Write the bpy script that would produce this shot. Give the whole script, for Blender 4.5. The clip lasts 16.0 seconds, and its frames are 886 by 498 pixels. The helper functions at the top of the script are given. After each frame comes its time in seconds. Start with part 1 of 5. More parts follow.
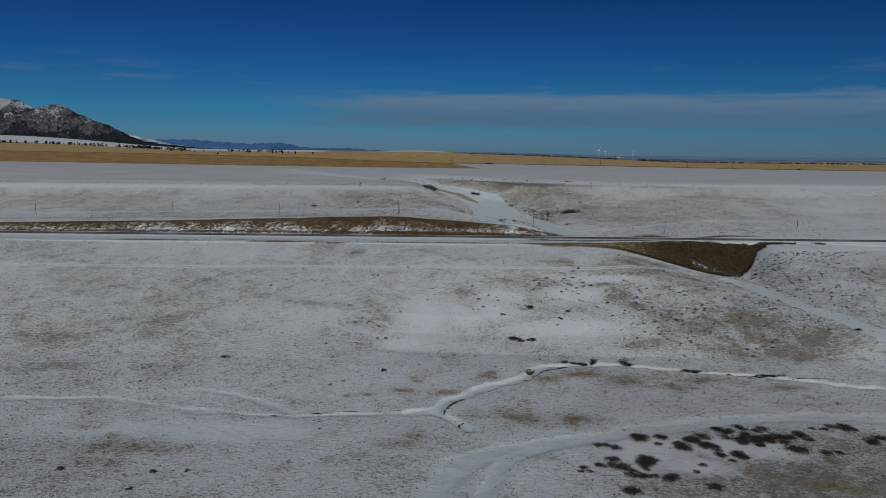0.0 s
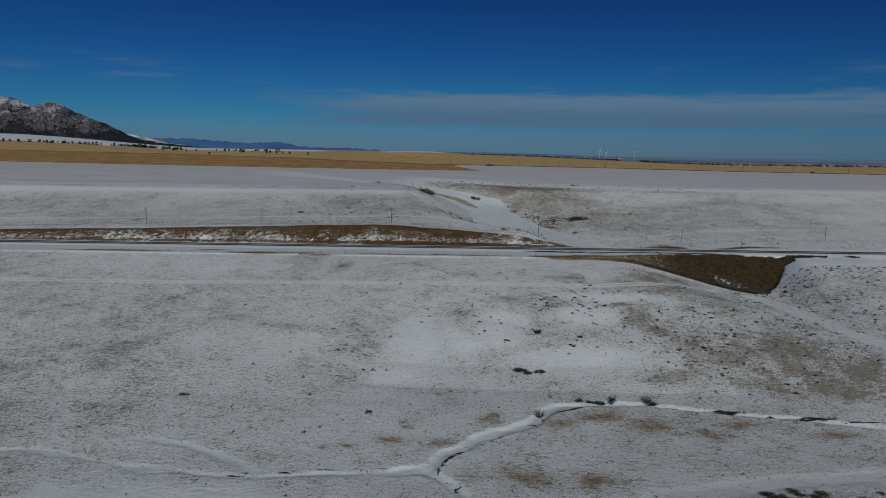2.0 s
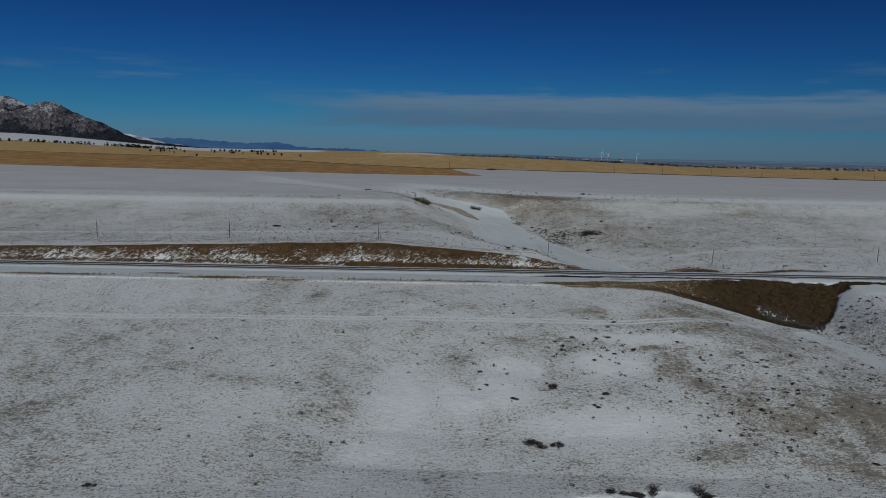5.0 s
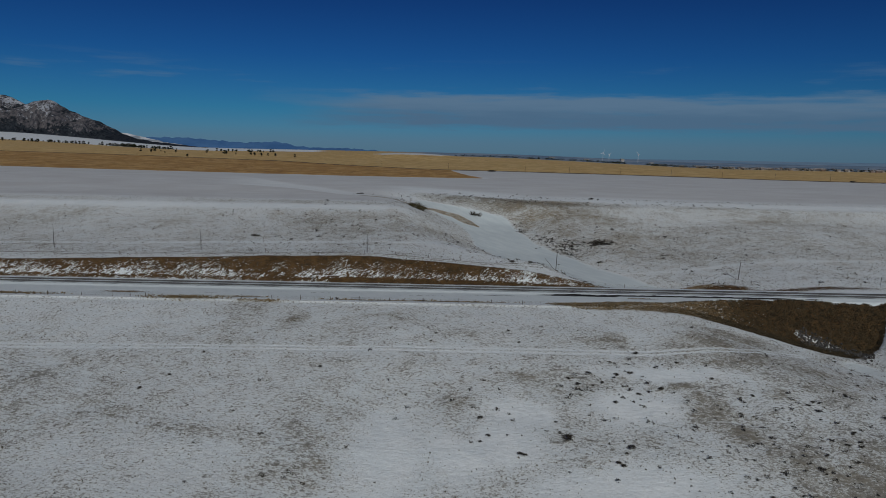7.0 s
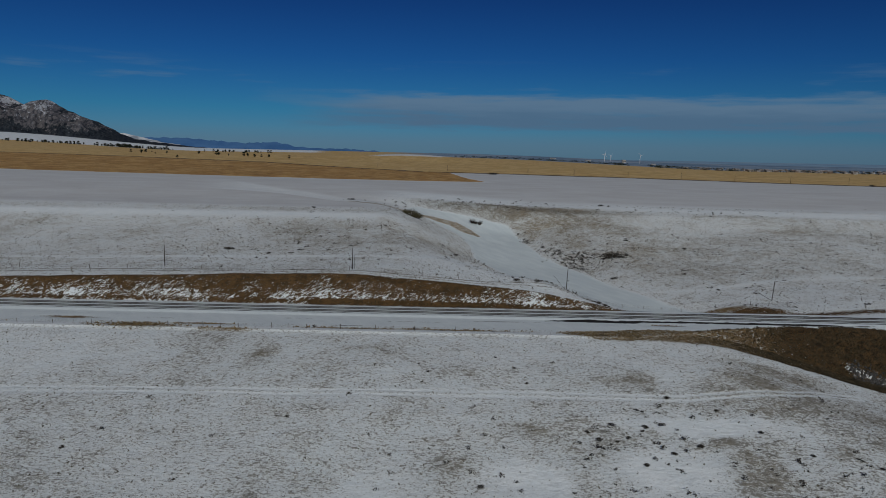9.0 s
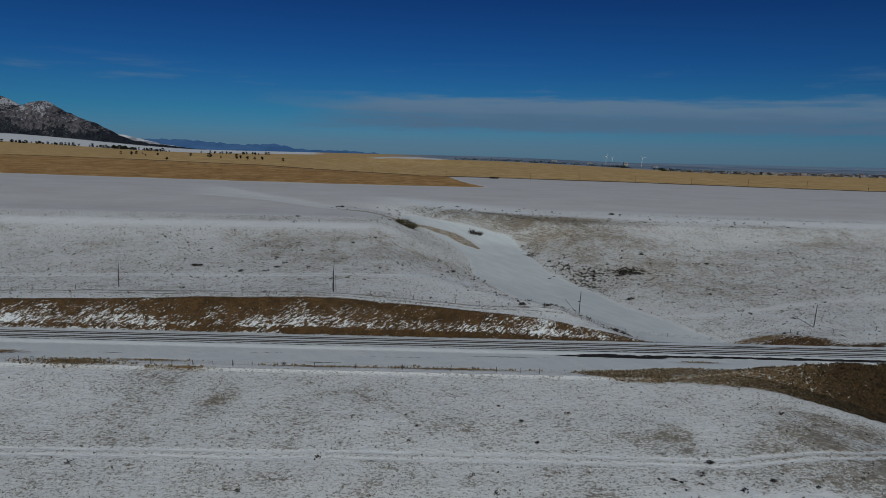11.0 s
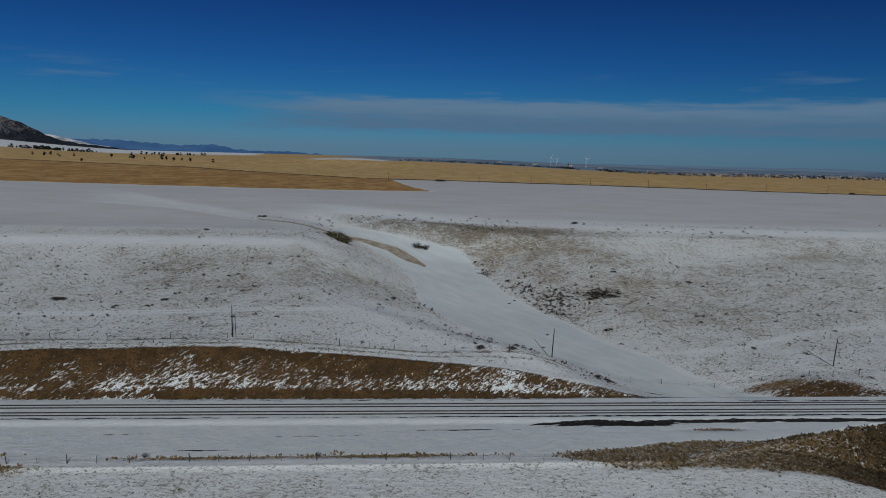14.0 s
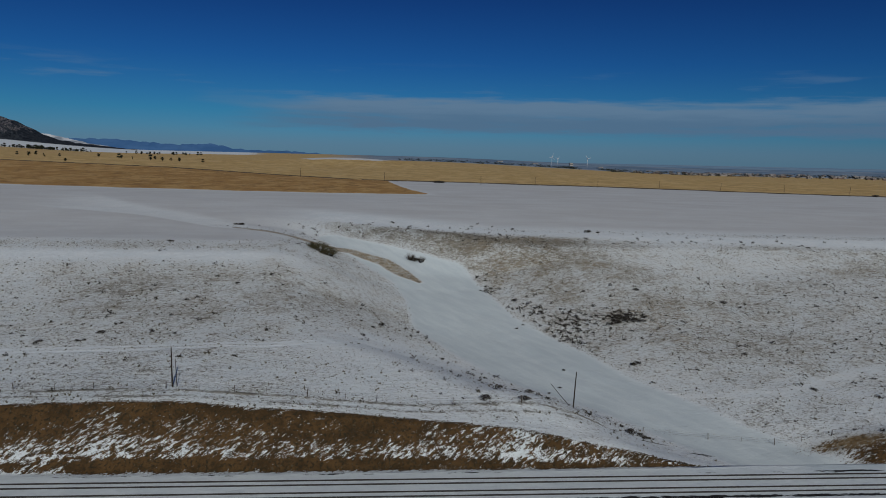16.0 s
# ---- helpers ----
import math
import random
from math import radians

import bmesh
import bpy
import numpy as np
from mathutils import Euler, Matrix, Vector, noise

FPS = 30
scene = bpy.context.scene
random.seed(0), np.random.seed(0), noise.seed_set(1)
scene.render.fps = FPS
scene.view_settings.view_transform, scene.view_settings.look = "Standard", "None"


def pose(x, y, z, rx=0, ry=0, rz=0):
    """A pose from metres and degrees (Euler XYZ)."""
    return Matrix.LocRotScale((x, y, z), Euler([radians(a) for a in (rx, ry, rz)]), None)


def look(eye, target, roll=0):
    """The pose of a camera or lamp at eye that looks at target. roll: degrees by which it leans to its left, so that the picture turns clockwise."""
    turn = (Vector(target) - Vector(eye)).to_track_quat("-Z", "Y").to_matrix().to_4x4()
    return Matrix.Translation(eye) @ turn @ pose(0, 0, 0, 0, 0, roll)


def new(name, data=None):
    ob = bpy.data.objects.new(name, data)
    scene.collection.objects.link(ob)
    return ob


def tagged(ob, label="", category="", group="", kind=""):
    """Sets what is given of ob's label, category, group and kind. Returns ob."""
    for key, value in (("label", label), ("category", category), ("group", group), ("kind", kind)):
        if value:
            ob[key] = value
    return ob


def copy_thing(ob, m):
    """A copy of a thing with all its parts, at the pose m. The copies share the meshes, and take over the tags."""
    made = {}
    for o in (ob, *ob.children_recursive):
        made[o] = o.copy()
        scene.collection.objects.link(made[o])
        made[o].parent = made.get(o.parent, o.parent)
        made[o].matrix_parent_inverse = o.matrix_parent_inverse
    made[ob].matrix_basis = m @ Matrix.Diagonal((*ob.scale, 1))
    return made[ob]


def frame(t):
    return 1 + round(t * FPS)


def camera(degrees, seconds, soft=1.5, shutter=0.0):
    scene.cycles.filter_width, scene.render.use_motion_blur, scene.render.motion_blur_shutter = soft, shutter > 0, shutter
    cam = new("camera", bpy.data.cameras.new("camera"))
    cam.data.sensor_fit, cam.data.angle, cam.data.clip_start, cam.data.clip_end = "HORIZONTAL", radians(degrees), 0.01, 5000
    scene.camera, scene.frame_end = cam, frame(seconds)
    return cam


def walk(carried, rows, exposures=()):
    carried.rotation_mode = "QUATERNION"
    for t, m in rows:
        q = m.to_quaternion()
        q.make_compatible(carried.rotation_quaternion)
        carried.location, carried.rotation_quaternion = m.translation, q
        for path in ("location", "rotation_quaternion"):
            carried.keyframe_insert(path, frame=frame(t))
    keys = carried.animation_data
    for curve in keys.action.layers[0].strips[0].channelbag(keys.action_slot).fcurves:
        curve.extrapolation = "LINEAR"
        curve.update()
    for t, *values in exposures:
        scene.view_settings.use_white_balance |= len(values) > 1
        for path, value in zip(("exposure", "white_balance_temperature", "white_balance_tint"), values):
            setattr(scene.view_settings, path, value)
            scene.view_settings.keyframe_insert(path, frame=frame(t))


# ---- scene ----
cam = camera(65.2, 16.0, soft=0.9)
METRES, EYE, TILT, LEAN, TURN = 250.0, 44.44, -8.3, -0.6, 0.0
ROWS = [
    (0.0, 0.0, 0.0, 0.0, -0.0, -0.0, -0.0),
    (0.5, 0.001, 0.0304, 0.0048, -0.02, -0.02, -0.06),
    (1.0, 0.0019, 0.0613, 0.0104, -0.04, -0.02, -0.12),
    (1.5, 0.0031, 0.0919, 0.0165, -0.05, -0.02, -0.16),
    (2.0, 0.0042, 0.1224, 0.0223, -0.06, -0.01, -0.23),
    (2.5, 0.0054, 0.1528, 0.029, -0.05, -0.0, -0.29),
    (3.0, 0.0067, 0.1832, 0.0357, -0.06, 0.02, -0.33),
    (3.5, 0.0081, 0.2135, 0.0423, -0.06, 0.04, -0.35),
    (4.0, 0.0093, 0.2439, 0.0475, -0.07, 0.04, -0.4),
    (6.5, 0.017, 0.3964, 0.0742, -0.06, 0.03, -0.53),
    (7.0, 0.0183, 0.4279, 0.0792, -0.07, 0.02, -0.57),
    (7.5, 0.0199, 0.4595, 0.0842, -0.05, 0.02, -0.61),
    (8.0, 0.0214, 0.4908, 0.0898, -0.05, 0.03, -0.61),
    (8.5, 0.023, 0.5222, 0.0953, -0.04, 0.05, -0.64),
    (9.0, 0.0245, 0.5527, 0.1009, -0.05, 0.07, -0.67),
    (11.5, 0.0322, 0.7038, 0.126, -0.02, 0.26, -0.8),
    (12.0, 0.0335, 0.7344, 0.1302, -0.02, 0.27, -0.81),
    (12.1, 0.0338, 0.7406, 0.1311, -0.06, 0.271, -0.805),
    (12.2, 0.0341, 0.7467, 0.1319, -0.48, 0.277, -0.75),
    (12.3, 0.0345, 0.7529, 0.1328, -1.18, 0.288, -0.658),
    (12.4, 0.0348, 0.759, 0.1336, -1.95, 0.3, -0.558),
    (12.5, 0.0351, 0.7651, 0.1345, -2.88, 0.315, -0.436),
    (12.6, 0.0354, 0.7713, 0.1354, -3.9, 0.331, -0.303),
    (12.7, 0.0357, 0.7774, 0.1362, -4.38, 0.339, -0.24),
    (12.8, 0.0361, 0.7836, 0.1371, -4.45, 0.34, -0.231),
    (13.0, 0.0367, 0.7959, 0.1388, -4.46, 0.34, -0.23),
    (13.5, 0.0388, 0.827, 0.143, -4.46, 0.35, -0.2),
    (14.0, 0.0411, 0.8584, 0.1474, -4.47, 0.35, -0.18),
    (14.5, 0.0442, 0.8896, 0.1525, -4.46, 0.33, -0.18),
    (15.0, 0.0471, 0.9211, 0.1571, -4.47, 0.31, -0.16),
    (15.5, 0.0504, 0.9526, 0.1621, -4.49, 0.3, -0.15),
    (16.0, 0.0543, 0.9838, 0.1673, -4.47, 0.29, -0.17),
]
walk(cam, [(t, pose(0, 0, EYE, TILT, LEAN, TURN) @ pose(METRES * x, METRES * y, METRES * z, 90 + pitch, roll, yaw)) for t, x, y, z, yaw, pitch, roll in ROWS],
     ((0.0, -1.28), (3.5, -1.34), (7.0, -1.32), (9.0, -1.30), (12.5, -1.23), (16.0, -1.14)))


# ---- world, sun ----
SUN_AZIMUTH, SUN_HEIGHT = 169.0, 32.0
world = bpy.data.worlds.new("world")
scene.world = world
world.use_nodes = True
wn, wl = world.node_tree.nodes, world.node_tree.links
sky = wn.new("ShaderNodeTexSky")
sky.sky_type, sky.sun_disc = "NISHITA", False
sky.sun_elevation, sky.sun_rotation = radians(SUN_HEIGHT), radians(SUN_AZIMUTH)
sky.altitude, sky.air_density, sky.dust_density, sky.ozone_density = 1800, 1.0, 0.6, 3.0
wn["Background"].inputs[1].default_value = 0.084


def wmath(op, a, b=None, c=None, clamp=False):
    n = wn.new("ShaderNodeMath")
    n.operation, n.use_clamp = op, clamp
    for k, v in enumerate((a, b, c)):
        if v is None:
            continue
        if isinstance(v, (int, float)):
            n.inputs[k].default_value = v
        else:
            wl.new(v, n.inputs[k])
    return n.outputs[0]


def wrange(v, lo, hi):
    n = wn.new("ShaderNodeMapRange")
    n.interpolation_type = "SMOOTHSTEP"
    wl.new(v, n.inputs[0])
    n.inputs[1].default_value, n.inputs[2].default_value = lo, hi
    return n.outputs[0]


# thin sheets of cloud low over the plains
geo = wn.new("ShaderNodeTexCoord")
sep = wn.new("ShaderNodeSeparateXYZ")
wl.new(geo.outputs["Generated"], sep.inputs[0])
flat = wn.new("ShaderNodeMapping")
flat.inputs["Scale"].default_value = (5, 5, 55)
wl.new(geo.outputs["Generated"], flat.inputs[0])
puff = wn.new("ShaderNodeTexNoise")
puff.inputs["Scale"].default_value, puff.inputs["Detail"].default_value, puff.inputs["Roughness"].default_value = 1.0, 7, 0.55
wl.new(flat.outputs[0], puff.inputs["Vector"])
fine = wn.new("ShaderNodeTexNoise")
fine.inputs["Scale"].default_value, fine.inputs["Detail"].default_value, fine.inputs["Roughness"].default_value = 2.6, 8, 0.6
wl.new(flat.outputs[0], fine.inputs["Vector"])
lift = wmath("ADD", sep.outputs[2], wmath("MULTIPLY", wmath("SUBTRACT", fine.outputs[0], 0.5), 0.022))
deck = wmath("MULTIPLY", wrange(lift, 0.024, 0.036), wrange(lift, 0.080, 0.068))
spread = wrange(wmath("ADD", sep.outputs[0], wmath("MULTIPLY", puff.outputs[0], 0.3)), -0.12, 0.12)
sheet = wmath("MULTIPLY", wmath("MULTIPLY", deck, spread), wrange(puff.outputs[0], 0.2, 0.5))
wisp = wmath("MULTIPLY", wmath("MULTIPLY", wrange(sep.outputs[2], 0.03, 0.06), wrange(sep.outputs[2], 0.13, 0.08)), wrange(puff.outputs[0], 0.56, 0.74))
haze = wmath("MULTIPLY", wrange(sep.outputs[2], 0.03, 0.004), 0.3)
cloud = wmath("MAXIMUM", wmath("MAXIMUM", wmath("MULTIPLY", sheet, 0.92), haze), wmath("MULTIPLY", wisp, 0.45))
mix = wn.new("ShaderNodeMix")
mix.data_type = "RGBA"
wl.new(cloud, mix.inputs["Factor"])
# the clear winter air is bluer than the model has it
air = wn.new("ShaderNodeValToRGB")
up = wmath("MULTIPLY", sep.outputs[2], 4.0)
wl.new(up, air.inputs[0])
ramp = air.color_ramp
ramp.elements[0].position, ramp.elements[0].color = 0.03, (0.26, 0.53, 0.92, 1)
ramp.elements[1].position, ramp.elements[1].color = 1.0, (0.06, 0.24, 0.62, 1)
for at_, c in ((0.2, (0.13, 0.53, 0.90, 1)), (0.49, (0.08, 0.385, 0.83, 1)), (0.83, (0.065, 0.265, 0.66, 1))):
    ramp.elements.new(at_).color = c
tint = wn.new("ShaderNodeMix")
tint.data_type, tint.blend_type = "RGBA", "MULTIPLY"
tint.inputs["Factor"].default_value = 1.0
wl.new(sky.outputs[0], tint.inputs["A"])
wl.new(air.outputs[0], tint.inputs["B"])
wl.new(tint.outputs["Result"], mix.inputs["A"])
tone = wn.new("ShaderNodeMix")
tone.data_type = "RGBA"
wl.new(wrange(lift, 0.042, 0.066), tone.inputs["Factor"])
tone.inputs["A"].default_value, tone.inputs["B"].default_value = (2.1, 3.9, 6.3, 1), (2.9, 4.9, 7.4, 1)
wl.new(tone.outputs["Result"], mix.inputs["B"])
wl.new(mix.outputs["Result"], wn["Background"].inputs[0])

sun = new("sun", bpy.data.lights.new("sun", "SUN"))
sun.data.energy, sun.data.angle, sun.data.color = 4.2, radians(0.5), (1.0, 0.985, 0.89)
az, el = radians(SUN_AZIMUTH), radians(SUN_HEIGHT)
toward = Vector((math.sin(az) * math.cos(el), math.cos(az) * math.cos(el), math.sin(el)))
sun.matrix_world = look(toward * 100, (0, 0, 0))


# ---- materials ----
class Mat:
    """A node material with short ways to add nodes."""

    def __init__(self, name, rough=0.9, spec=0.2):
        self.m = bpy.data.materials.new(name)
        self.m.use_nodes = True
        self.n, self.l = self.m.node_tree.nodes, self.m.node_tree.links
        self.out = self.n["Principled BSDF"]
        self.out.inputs["Roughness"].default_value = rough
        self.out.inputs["Specular IOR Level"].default_value = spec
        self.co = self.n.new("ShaderNodeTexCoord").outputs["Object"]

    def put(self, v, socket):
        if isinstance(v, (int, float)):
            socket.default_value = v
        elif isinstance(v, tuple):
            socket.default_value = (*v, 1)
        else:
            self.l.new(v, socket)

    def math(self, op, a, b=0.0, clamp=False):
        n = self.n.new("ShaderNodeMath")
        n.operation, n.use_clamp = op, clamp
        self.put(a, n.inputs[0])
        self.put(b, n.inputs[1])
        return n.outputs[0]

    def attr(self, name):
        n = self.n.new("ShaderNodeAttribute")
        n.attribute_name = name
        return n.outputs["Fac"]

    def noise(self, scale, detail=4, rough=0.55, stretch=None, warp=0.0, turn=None):
        n = self.n.new("ShaderNodeTexNoise")
        n.inputs["Scale"].default_value, n.inputs["Detail"].default_value = scale, detail
        n.inputs["Roughness"].default_value, n.inputs["Distortion"].default_value = rough, warp
        co = self.co
        if stretch:
            k = self.n.new("ShaderNodeMapping")
            if turn is not None:
                # the grain runs turn degrees from the x axis, stretched along it
                k.vector_type = "TEXTURE"
                k.inputs["Rotation"].default_value = (0, 0, radians(turn))
            k.inputs["Scale"].default_value = stretch
            self.l.new(co, k.inputs[0])
            co = k.outputs[0]
        self.l.new(co, n.inputs["Vector"])
        return n.outputs[0]

    def ramp(self, v, lo, hi, a=0.0, b=1.0):
        n = self.n.new("ShaderNodeMapRange")
        n.interpolation_type = "SMOOTHSTEP"
        for k, q in enumerate((v, lo, hi, a, b)):
            self.put(q, n.inputs[k])
        return n.outputs[0]

    def mix(self, f, a, b):
        n = self.n.new("ShaderNodeMix")
        n.data_type = "RGBA"
        self.put(f, n.inputs["Factor"])
        self.put(a, n.inputs["A"])
        self.put(b, n.inputs["B"])
        return n.outputs["Result"]

    def colour(self, v):
        self.put(v, self.out.inputs["Base Color"])
        return self

    def bump(self, v, strength, distance):
        n = self.n.new("ShaderNodeBump")
        n.inputs["Strength"].default_value, n.inputs["Distance"].default_value = strength, distance
        self.l.new(v, n.inputs["Height"])
        self.l.new(n.outputs[0], self.out.inputs["Normal"])
        return self

    def random(self):
        return self.n.new("ShaderNodeObjectInfo").outputs["Random"]

    def island(self):
        return self.n.new("ShaderNodeNewGeometry").outputs["Random Per Island"]


def plain(name, a, b, scale, rough=0.85, bump=0.0, spec=0.2):
    """Two tones mixed by a grain, for small things."""
    k = Mat(name, rough, spec)
    g = k.noise(scale, 5, 0.6)
    k.colour(k.mix(k.ramp(g, 0.35, 0.65), a, b))
    if bump:
        k.bump(g, 0.6, bump)
    return k.m


def ground_material():
    k = Mat("snowy_prairie", 0.88, 0.15)
    clump, blade_n = k.noise(1.0, 6, 0.78, (0.62, 1, 1)), k.noise(2.4, 4, 0.75, (0.6, 1, 1))
    fine, mid = clump, k.noise(0.16, 5, 0.62)
    broad = k.noise(0.03, 4, 0.55)
    grass, tan, earth, gold, stub = k.attr("grass"), k.attr("tan"), k.attr("earth"), k.attr("gold"), k.attr("stub")
    # how much of the grass stands out of the snow
    sway = k.math("ADD", k.math("MULTIPLY", k.math("SUBTRACT", broad, 0.5), 0.5), k.math("MULTIPLY", k.math("SUBTRACT", mid, 0.5), 1.3))
    d = k.math("MULTIPLY", grass, k.math("MAXIMUM", k.math("ADD", 1.0, sway), 0.0))
    edge = k.math("SUBTRACT", 0.73, k.math("MULTIPLY", d, 0.36))
    low = k.math("SUBTRACT", 0.70, k.math("MULTIPLY", d, 0.36))
    one = k.ramp(clump, edge, k.math("ADD", edge, 0.06))
    two = k.ramp(blade_n, low, k.math("ADD", low, 0.055))
    cover = k.math("MULTIPLY", k.math("MAXIMUM", k.math("MULTIPLY", one, 0.78), k.math("MULTIPLY", two, 0.66)), k.ramp(d, 0.03, 0.2))
    snow = k.mix(k.ramp(mid, 0.3, 0.7), (0.765, 0.825, 0.855), (0.855, 0.9, 0.92))
    snow = k.mix(k.ramp(k.noise(1.7, 6, 0.7, (0.7, 1, 1)), 0.42, 0.68, 0.0, 0.34), snow, (0.54, 0.555, 0.55))
    snow = k.mix(k.attr("ice"), snow, k.mix(k.ramp(k.noise(0.3, 6, 0.62, (3.2, 0.8, 1), 0.0, 125), 0.35, 0.7), (0.60, 0.675, 0.705), (0.675, 0.745, 0.765)))
    thin = k.mix(k.ramp(k.math("ADD", d, k.math("MULTIPLY", tan, 0.6)), 0.25, 1.1, 0.0, 0.46), snow, (0.43, 0.39, 0.305))
    thin = k.mix(k.math("MULTIPLY", stub, k.ramp(k.noise(0.07, 5, 0.6, (0.4, 1, 1)), 0.25, 0.75, 0.6, 0.95)), thin, (0.565, 0.57, 0.575))
    sage = k.mix(k.ramp(k.noise(0.4, 4), 0.35, 0.65), (0.08, 0.073, 0.054), (0.17, 0.155, 0.115))
    straw = k.mix(k.ramp(k.noise(0.7, 4), 0.35, 0.65), (0.20, 0.145, 0.075), (0.33, 0.25, 0.145))
    blade = k.mix(k.math("MULTIPLY", tan, k.ramp(mid, 0.2, 0.55), True), sage, straw)
    look_ = k.mix(cover, thin, blade)
    # dry tan patches, ragged at the rim
    rag = k.math("ADD", k.math("MULTIPLY", k.math("SUBTRACT", fine, 0.5), 1.6), k.math("MULTIPLY", k.math("SUBTRACT", mid, 0.5), 0.8))
    t = k.ramp(k.math("ADD", tan, k.math("MULTIPLY", rag, 0.8)), 0.45, 0.95)
    look_ = k.mix(k.math("MULTIPLY", t, 0.8), look_, straw)
    # bare brown earth of the cuttings, with snow caught on its clods
    soil = k.mix(k.ramp(k.noise(0.35, 6, 0.65), 0.3, 0.7), (0.066, 0.04, 0.018), (0.148, 0.083, 0.033))
    soil = k.mix(k.ramp(k.noise(2.2, 5), 0.45, 0.7), soil, (0.04, 0.034, 0.02))
    soil = k.mix(k.ramp(tan, 0.4, 0.9), soil, k.mix(k.ramp(k.noise(0.9, 5, 0.7), 0.35, 0.65), (0.17, 0.105, 0.045), (0.33, 0.24, 0.13)))
    clod = k.math("ADD", k.math("MULTIPLY", k.noise(2.3, 6, 0.78, (2.3, 0.75, 9), 0.5, 22), 0.6), k.math("MULTIPLY", k.noise(0.9, 6, 0.75, (2.2, 0.8, 9), 0.6, 18), 0.4))
    e = k.ramp(k.math("ADD", earth, k.math("MULTIPLY", k.math("SUBTRACT", clod, 0.5), 2.9)), 0.43, 0.53)
    look_ = k.mix(e, look_, soil)
    # black ballast, wet gravel, dark marks by the stream, painted shade of its banks
    b_ = k.ramp(k.math("ADD", k.attr("dark"), k.math("MULTIPLY", k.math("SUBTRACT", k.noise(0.7, 6, 0.7, (0.35, 1.6, 1)), 0.5), 1.9)), 0.4, 0.52)
    look_ = k.mix(b_, look_, k.mix(k.ramp(blade_n, 0.4, 0.65), (0.014, 0.014, 0.016), (0.045, 0.042, 0.04)))
    # the golden prairie beyond the snow
    hay = k.mix(k.ramp(k.noise(0.045, 7, 0.74, (1.1, 0.7, 1)), 0.44, 0.56), k.mix(tan, (0.61, 0.43, 0.185), (0.41, 0.23, 0.08)), k.mix(tan, (0.69, 0.51, 0.245), (0.53, 0.33, 0.13)))
    hay = k.mix(k.ramp(k.noise(0.1, 7, 0.78, (0.9, 0.7, 1)), 0.48, 0.62, 0.0, 0.85), hay, k.mix(tan, (0.49, 0.335, 0.145), (0.25, 0.138, 0.052)))
    g = k.ramp(k.math("ADD", gold, k.math("MULTIPLY", k.math("SUBTRACT", k.noise(0.16, 6, 0.7, (0.3, 1, 1)), 0.5), 1.3)), 0.42, 0.58)
    look_ = k.mix(g, look_, hay)
    # the far plain, with the blue haze of distance put into its colour
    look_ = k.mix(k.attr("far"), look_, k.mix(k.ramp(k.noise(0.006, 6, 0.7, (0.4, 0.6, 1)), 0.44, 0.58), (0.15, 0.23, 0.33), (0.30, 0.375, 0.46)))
    k.colour(look_)
    lump = k.math("ADD", k.math("MULTIPLY", fine, k.math("ADD", 0.45, k.math("MULTIPLY", d, 1.3))), k.math("MULTIPLY", mid, 0.6))
    lump = k.math("SUBTRACT", lump, k.math("MULTIPLY", k.math("MULTIPLY", clod, 3.0), k.math("MINIMUM", earth, 0.8)))
    k.bump(k.math("ADD", lump, k.math("MULTIPLY", k.noise(0.8, 3, 0.6, (0.6, 1.1, 1)), k.math("MULTIPLY", k.math("SUBTRACT", 1.0, k.attr("ice"), True), 0.7))), 0.8, 0.38)
    return k.m


MAT = {}
MAT["ground"] = ground_material()
MAT["pole"] = plain("weathered_pole_wood", (0.018, 0.014, 0.011), (0.05, 0.038, 0.03), 6, 0.9, 0.01)
MAT["post"] = plain("grey_post_wood", (0.06, 0.05, 0.04), (0.13, 0.11, 0.09), 9, 0.9)
MAT["wire"] = plain("rusty_wire", (0.06, 0.045, 0.035), (0.12, 0.09, 0.07), 5, 0.6, 0, 0.4)
MAT["rail"] = plain("rusted_rail_steel", (0.022, 0.019, 0.018), (0.05, 0.042, 0.038), 3, 0.55, 0, 0.5)
MAT["tie"] = plain("tarred_tie", (0.03, 0.026, 0.022), (0.07, 0.06, 0.05), 4, 0.9)
MAT["twig"] = plain("bare_twigs", (0.03, 0.024, 0.018), (0.075, 0.058, 0.042), 3, 0.9)
MAT["leaf"] = plain("sage_leaves", (0.028, 0.026, 0.023), (0.085, 0.076, 0.065), 1.5, 0.9)
MAT["green"] = plain("juniper_leaves", (0.04, 0.04, 0.018), (0.11, 0.095, 0.045), 1.5, 0.9)
MAT["russet"] = plain("dead_weeds", (0.048, 0.04, 0.026), (0.12, 0.094, 0.057), 0.5, 0.9)
MAT["straw"] = plain("straw_grass", (0.13, 0.098, 0.052), (0.27, 0.205, 0.115), 0.6, 0.9)
MAT["tuft"] = plain("grass_tufts", (0.06, 0.054, 0.042), (0.16, 0.14, 0.1), 0.35, 0.9)
MAT["pine"] = plain("pine_needles", (0.012, 0.016, 0.010), (0.03, 0.036, 0.02), 0.6, 0.9)
MAT["bark"] = plain("pine_bark", (0.04, 0.03, 0.022), (0.08, 0.06, 0.045), 3, 0.9)
MAT["stone"] = plain("dark_stone", (0.03, 0.03, 0.03), (0.12, 0.115, 0.11), 2.5, 0.9, 0.02)
MAT["steel_white"] = plain("white_painted_steel", (0.72, 0.73, 0.74), (0.8, 0.8, 0.8), 0.3, 0.5)
MAT["gravel"] = plain("dirt_road_gravel", (0.07, 0.052, 0.036), (0.15, 0.115, 0.08), 0.3, 0.95)
